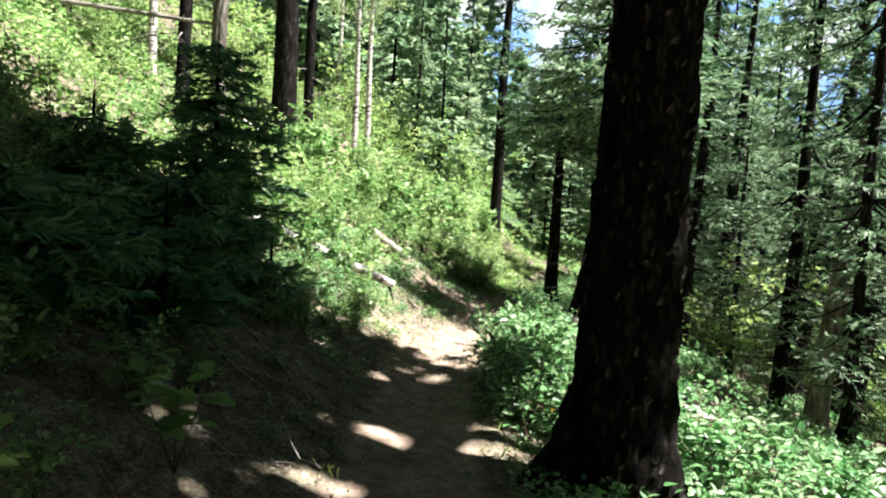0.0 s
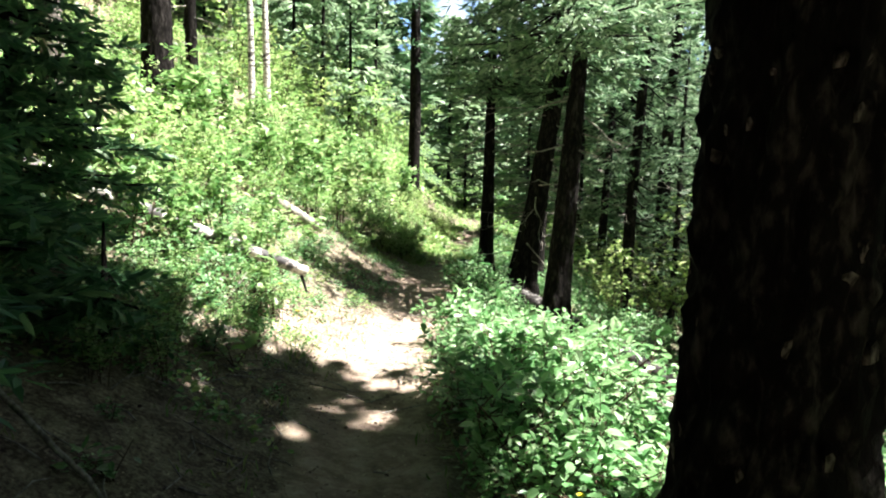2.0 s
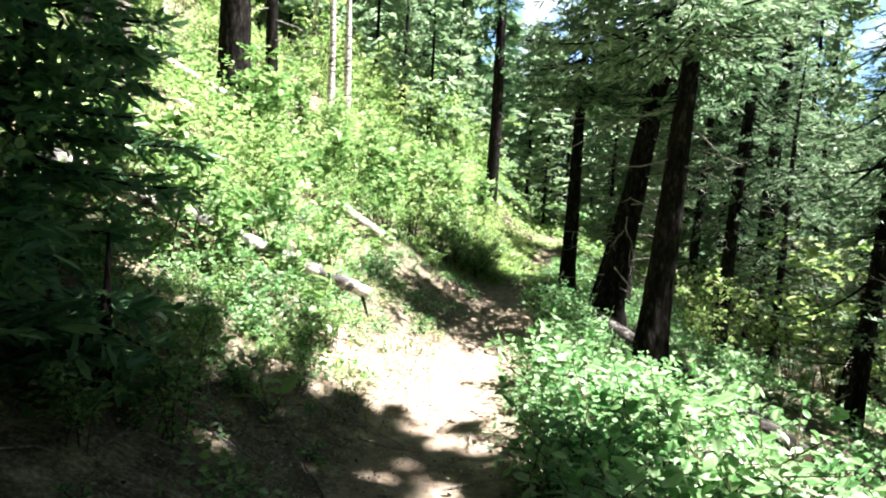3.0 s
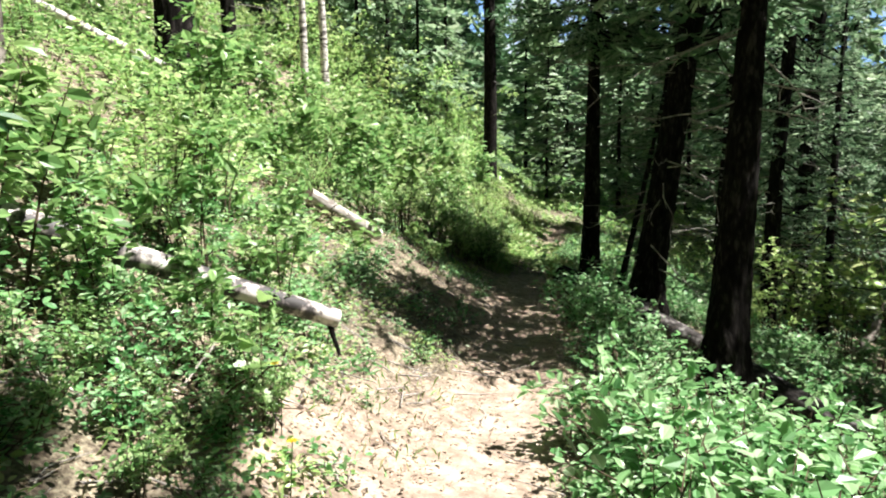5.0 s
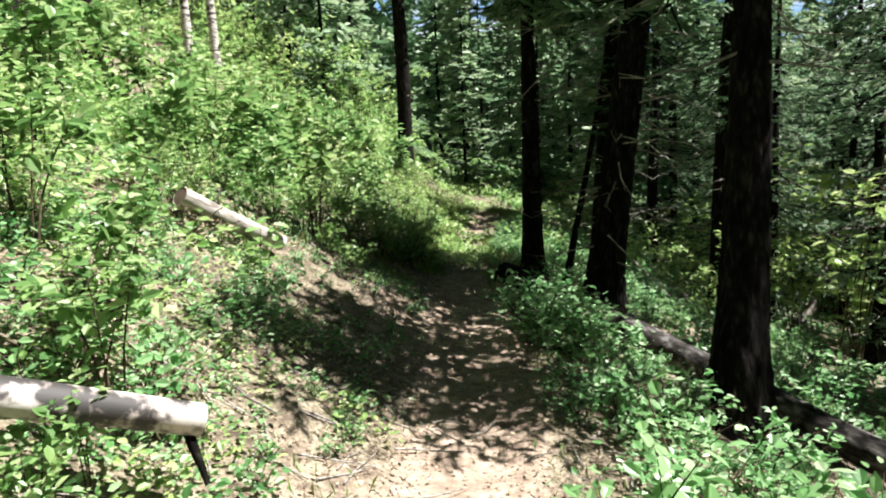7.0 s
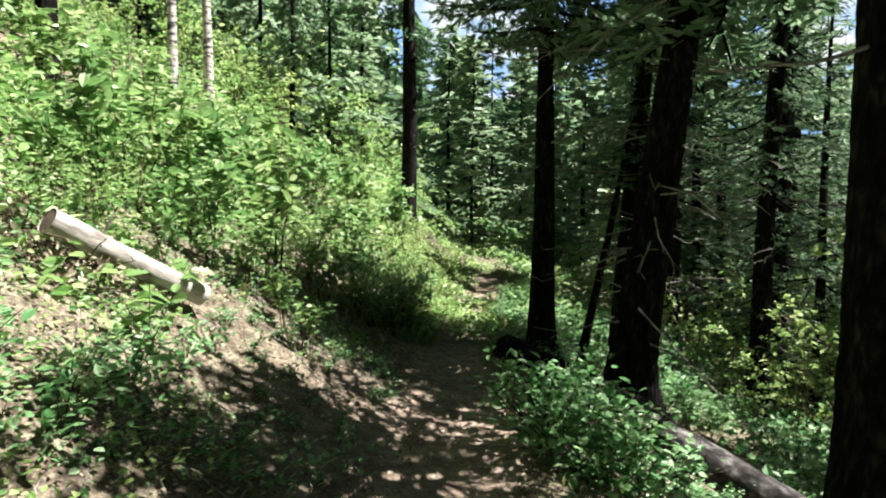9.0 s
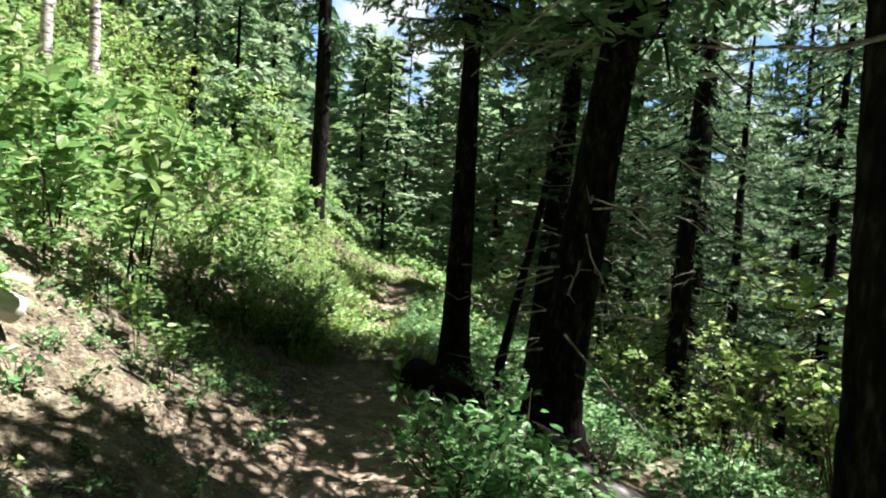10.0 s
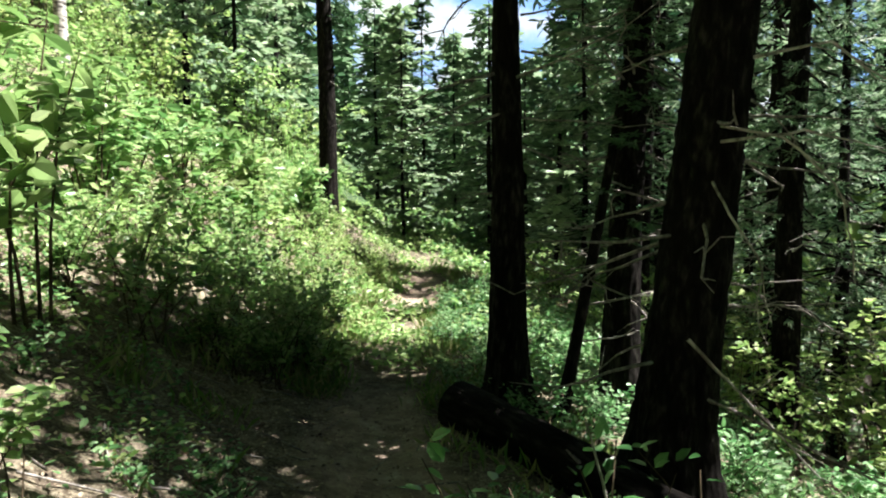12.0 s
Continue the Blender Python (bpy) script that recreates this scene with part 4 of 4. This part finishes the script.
log("birch_log", [(-1.36, 12.42, 1.17), (-.66, 13.13, .62)], (.085, .078), BLEACHED_OR_SUNLIT, "bleached white log half buried in the bank", 2, 2)
log("fallen_log", [(2.62, 13.4, -.38), (3.85, 9.2, -.97)], (.145, .115), ROTTEN_SHADED, "weathered grey log lying down the slope", 3, 5)
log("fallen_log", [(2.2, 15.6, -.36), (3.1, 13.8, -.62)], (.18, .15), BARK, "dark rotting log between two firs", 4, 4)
log("fallen_log", [(-4.9, 13.5, ground_at(-4.9, 13.5) + .35), (-3.5, 14.35, ground_at(-3.5, 14.35) + .45)], (.06, .07), BIRCH, "pale fallen pole on the bank behind shrubs", 5)
log("fallen_log", [lying(1.75, 7.45, .3), lying(3.3, 7.05, .34)], (.075, .06), BLEACHED_OR_SUNLIT, "thin bleached log among low shrubs", 6)
log("fallen_log", [(-6.5, 10.2, 4.45), (-3.8, 10.95, 4.42)], (.04, .03), TWIG, "bare grey pole caught across the bank trees", 7, 3)


def stick(points, r, label, mat=TWIG, crook=.3):
    t = Tubes(6)
    p = np.array(points, float)
    s = np.linspace(0, 1, 9)
    line = np.stack([np.interp(s, np.linspace(0, 1, len(p)), p[:, k]) for k in range(3)], -1) + rng.normal(0, r * crook, (9, 3))
    t.add(line, r * (1 - .55 * s))
    return tagged(new("stick", t.mesh("stick", mat)), label, "stick")


stick([(-.645, 9.02, .47), (-.615, 8.985, .38), (-.575, 8.95, .27)], .024, "short dark broken branch under a birch log", BARK, .06)
stick([(-1.05, 8.25, ground_at(-1.05, 8.25) + .3), (-1.2, 7.9, ground_at(-1.2, 7.9) + .01)], .01, "pale bare stick standing in the leaf litter")
stick([(-1.4, 3.9, .62), (-.9, 3.6, .42), (-.6, 3.3, .14)], .012, "crooked bare twig lying on the shaded bank")
stick([(-1.5, 4.6, .75), (-1.0, 4.3, .42), (-.7, 4.1, .2)], .014, "forked bare twig lying on the shaded bank")


def long_snag(tree, points, r):
    """A long bare branch on a trunk, given by places in the plan; its pale colour stands in for sunlight."""
    t = Tubes(6)
    p = np.array(points, float) - np.array(tree.location)
    k = np.linspace(0, 1, 11)
    line = np.stack([np.interp(k, np.linspace(0, 1, len(p)), p[:, c]) for c in range(3)], -1) + rng.normal(0, r * .7, (11, 3)) * k[:, None]
    t.add(line, r * (1 - .7 * k))
    for i in (4, 6, 7, 9):
        e = line[i] + unit(line[i] - line[i - 1] + rng.normal(0, .03, 3)) * rng.uniform(.12, .3)
        t.add([line[i], (line[i] + e) / 2 + rng.normal(0, .015, 3), e], [r * .45, r * .3, r * .15])
    part("dead_branch", t.mesh("dead_branch", BLEACHED_OR_SUNLIT), tree, "long bare branch in a sunlit pale colour")


long_snag(leaning_fir, [(3.25, 14.4, .3), (3.62, 14.25, -.13), (4.15, 14.25, -.66)], .013)
long_snag(leaning_fir, [(3.45, 14.4, 1.43), (3.75, 14.1, 1.46), (4.32, 14.1, 1.37)], .011)
long_snag(leaning_fir, [(3.45, 14.4, 1.52), (3.65, 14.1, 1.42), (4.0, 14.1, 1.12), (4.1, 14.1, .7)], .010)
long_snag(leaning_fir, [(3.4, 14.4, 1.2), (3.3, 14.1, 1.0), (3.42, 14.0, .75), (3.36, 14.0, .5)], .009)
long_snag(leaning_fir, [(3.55, 14.5, 1.9), (4.1, 14.3, 2.0), (4.7, 14.3, 1.7)], .012)
stick([(2.16, 13.12, -.42), (2.11, 13.2, 0), (2.06, 13.27, .29)], .008, "thin pale upright twig beside a bush")
stick([(10.5, 20.25, ground_at(10.5, 20.25) - .1), (11.3, 20.65, -2.15), (12.3, 21.1, -.85)], .13, "pale leaning dead trunk on the slope", BARK_GREY)


def brush_pile(x, y, r, count, label):
    """Dry broken twigs heaped on the bank, with curled dead leaves still on them."""
    t, g2 = Tubes(4), np.random.default_rng(61)
    ob = thing("brush_pile", pose(*settle(x, y)), label, "brush")
    pos = []
    for _ in range(count):
        a, d, az, l = g2.uniform(0, 6.28), r * math.sqrt(g2.random()), g2.uniform(0, 6.28), g2.uniform(.12, .4)
        p = np.array([d * math.cos(a), d * math.sin(a) * .7, 0])
        p[2] = ground_at(x + p[0], y + p[1]) - ground_at(x, y) + g2.uniform(0, .16)
        e = p + np.array([math.cos(az), math.sin(az), g2.normal(.1, .35)]) * l
        m = (p + e) / 2 + g2.normal(0, .03, 3)
        t.add([p, m, e], [.006, .005, .002])
        pos += [p + (e - p) * k + g2.normal(0, .02, 3) for k in g2.random(5)]
    pos = np.array(pos)
    v, f = scatter(LEAF_SHAPE, pos, g2.normal(0, 1, pos.shape), g2.normal(0, 1, pos.shape) + [0, 0, .6], g2.uniform(.025, .06, len(pos)))
    tagged(part("brushwood", t.mesh("brushwood", STEM), ob), kind="stuff")
    tagged(part("dead_foliage", mesh_of("dead_foliage", v, f, DEAD_LEAF), ob), kind="stuff")


brush_pile(-1.48, 12.5, .42, 110, "brown dry brush heaped behind a bleached log")
# brush added partly to darken the ground under the log
brush_pile(-1.15, 8.05, .4, 60, "brown dry brush and dead leaves under a birch log")

# ---- birches ----
def birch(x, y, d, h, label, seed, lean=(0, 0)):
    g2 = np.random.default_rng(seed)
    ob = thing("birch_tree", pose(*settle(x, y)), label, "tree", "birches on the bank")
    part("trunk", trunk_mesh(h, d / 2, lean, 14, 40, 0, .25, seed, BIRCH), ob)
    limbs, pos = Tubes(4), []
    for _ in range(26):
        z, az, l = g2.uniform(h * .4, h * .97), g2.uniform(0, 2 * np.pi), g2.uniform(.6, 1.6)
        s = np.linspace(0, 1, 5)
        line = np.array([lean[0] * z, lean[1] * z, z]) + np.stack([math.cos(az) * l * s, math.sin(az) * l * s, l * (.6 * s - .25 * s ** 2)], -1)
        limbs.add(line, .003 + .014 * (1 - s))
        k = 60
        b = g2.uniform(.25, 1.05, k)
        pos.append(np.stack([np.interp(b, s, line[:, c]) for c in range(3)], -1) + g2.normal(0, .17, (k, 3)))
    part("branches", limbs.mesh("branches", TWIG), ob)
    pos = np.concatenate(pos)
    v, f = scatter(LEAF_SHAPE, pos, g2.normal(0, 1, pos.shape), g2.normal(0, 1, pos.shape) + [0, 0, .6], g2.uniform(.05, .1, len(pos)))
    part("crown", mesh_of("crown", v, f, LEAF_GOLD), ob)
    return ob


birch(-3.23, 22.6, .21, 11, "slim white birch on the bank", 1, (-.01, 0))
birch(-3.26, 26.3, .26, 12, "white birch with a dark foot on the bank", 2, (-.012, 0))
birch(-6.2, 13.6, .17, 10, "pale slim birch high on the bank", 3)
birch(-7.5, 21, .2, 10, "pale birch among hillside bushes", 4)
birch(-5.2, 30, .22, 11, "pale birch among hillside bushes", 5)


# ---- young fir on the shaded bank ----
def young_fir(x, y, h, reach, label, seed):
    ob = thing("young_fir", pose(*settle(x, y)), label, "tree", "young firs")
    part("trunk", trunk_mesh(h, .018 + h * .006, (0, 0), 10, 16, 0, .2, seed), ob)
    part("crown", crown_mesh(h, .12, reach, seed, whorl=.15, per=11, twig_step=.06, mat=NEEDLE_YOUNG, needle=.08, per_twig=10, droop=.2, bare=.05, ragged=.2), ob)
    return ob


young_fir(-2.34, 6.69, 2.3, 1.15, "young green fir on the shaded bank", 901)
young_fir(-1.75, 4.2, .95, .8, "small dark fir on the shaded bank", 904)
young_fir(-2.2, 3.2, 1.1, .95, "small dark fir on the shaded bank", 905)
young_fir(-1.5, 5.9, .75, .6, "small dark fir on the shaded bank", 906)
young_fir(-2.9, 5.4, 1.0, .85, "small dark fir on the shaded bank", 902)
young_fir(-1.95, 5.2, 1.1, .9, "small dark fir on the shaded bank", 903)


# ---- broad-leaved seedlings by the trail, leaf by leaf ----
def lobed_leaf(size):
    """An oak-like blade: a midrib fold with rounded lobes on both sides."""
    side = [(0, 0), (.07, .08), (.2, .2), (.14, .3), (.31, .42), (.2, .52), (.33, .68), (.2, .76), (.2, .9), (0, 1)]
    v = [(0, y, -.10 * y * y) for _, y in side] + [(x, y, .35 * x - .10 * y * y) for x, y in side[1:-1]] + [(-x, y, .35 * x - .10 * y * y) for x, y in side[1:-1]]
    n = len(side)
    f3, f4 = [], []
    for sgn, off in ((1, n), (-1, n + n - 2)):
        for i in range(n - 1):
            a, b = i, i + 1
            c, d = off + i - 1 if 0 < i else None, off + i if i + 1 < n - 1 else None
            face = [k for k in (a, c, d, b) if k is not None]
            face = face if sgn > 0 else face[::-1]
            (f4 if len(face) == 4 else f3).append(face)
    return mesh_of("leaf", np.array(v) * size, [np.array(f3), np.array(f4)], LEAF)


OAK_LEAF = lobed_leaf(.13)


def seedling(x, y, label, height, leaves, seed):
    g2 = np.random.default_rng(seed)
    ob = thing("seedling", pose(*settle(x, y)), label, "seedling", "broad-leaved seedlings")
    held = []
    for k in range(3):
        t = Tubes(5)
        az = g2.uniform(0, 6.28)
        s = np.linspace(0, 1, 5)
        line = np.stack([math.cos(az) * .16 * s, math.sin(az) * .16 * s, height * s * g2.uniform(.6, 1)], -1)
        t.add(line, .005 - .003 * s)
        held.append((part("stem", t.mesh("stem", STEM), ob), line))
    for k in range(leaves):
        stem, line = held[k % 3]
        leaf = part("leaf", OAK_LEAF, stem)
        q = g2.uniform(.7, 1.3)
        leaf.matrix_basis = Matrix.LocRotScale(Vector(line[g2.integers(2, 5)]), Euler((g2.normal(.1, .35), g2.normal(0, .35), g2.uniform(0, 6.28))), (q, q, q))
    return ob


seedling(-1.05, 2.75, "broad-leaved oak seedling at the trail's edge", .42, 24, 1)
seedling(-1.35, 3.1, "broad-leaved oak seedling on the shaded bank", .35, 18, 2)
seedling(-1.35, 1.75, "broad-leaved oak seedling at the trail's edge", .4, 16, 3)
seedling(-.85, 13.0, "broad-leaved seedling beside a bare bank", .4, 16, 4)
seedling(-.75, 12.2, "broad-leaved seedling beside a bare bank", .5, 18, 5)
seedling(-.82, 8.05, "tall broad-leaved seedling beside a birch log", .6, 18, 7)
seedling(-.9, 6.6, "broad-leaved seedling in a patch of sun", .3, 12, 6)


# ---- yellow flowers ----
def flower(x, y):
    ob = thing("flower", pose(*settle(x, y)), "small yellow wildflower on a thin green stem", "flower", "yellow flowers")
    h = rng.uniform(.22, .4)
    t = Tubes(4)
    t.add([(0, 0, 0), (.01, 0, h * .5), (.02, .01, h)], [.003, .0025, .002])
    part("stem", t.mesh("stem", LEAF), ob)
    a = np.arange(8) * np.pi / 4
    d = np.stack([np.cos(a), np.sin(a), a * 0 + .15], -1)
    v, f = scatter(LEAF_SHAPE, np.tile([.02, .01, h], (8, 1)), d, np.tile([0, 0, 1.0], (8, 1)), np.full(8, .024))
    part("petals", mesh_of("petals", v, f, FLOWER), ob)


for x, y in [(1.05, 5.1), (1.0, 5.5), (.95, 4.7), (-.75, 7.9), (-.55, 7.3), (1.3, 6.0), (2.0, 4.6), (2.3, 4.9)]:
    flower(x, y)
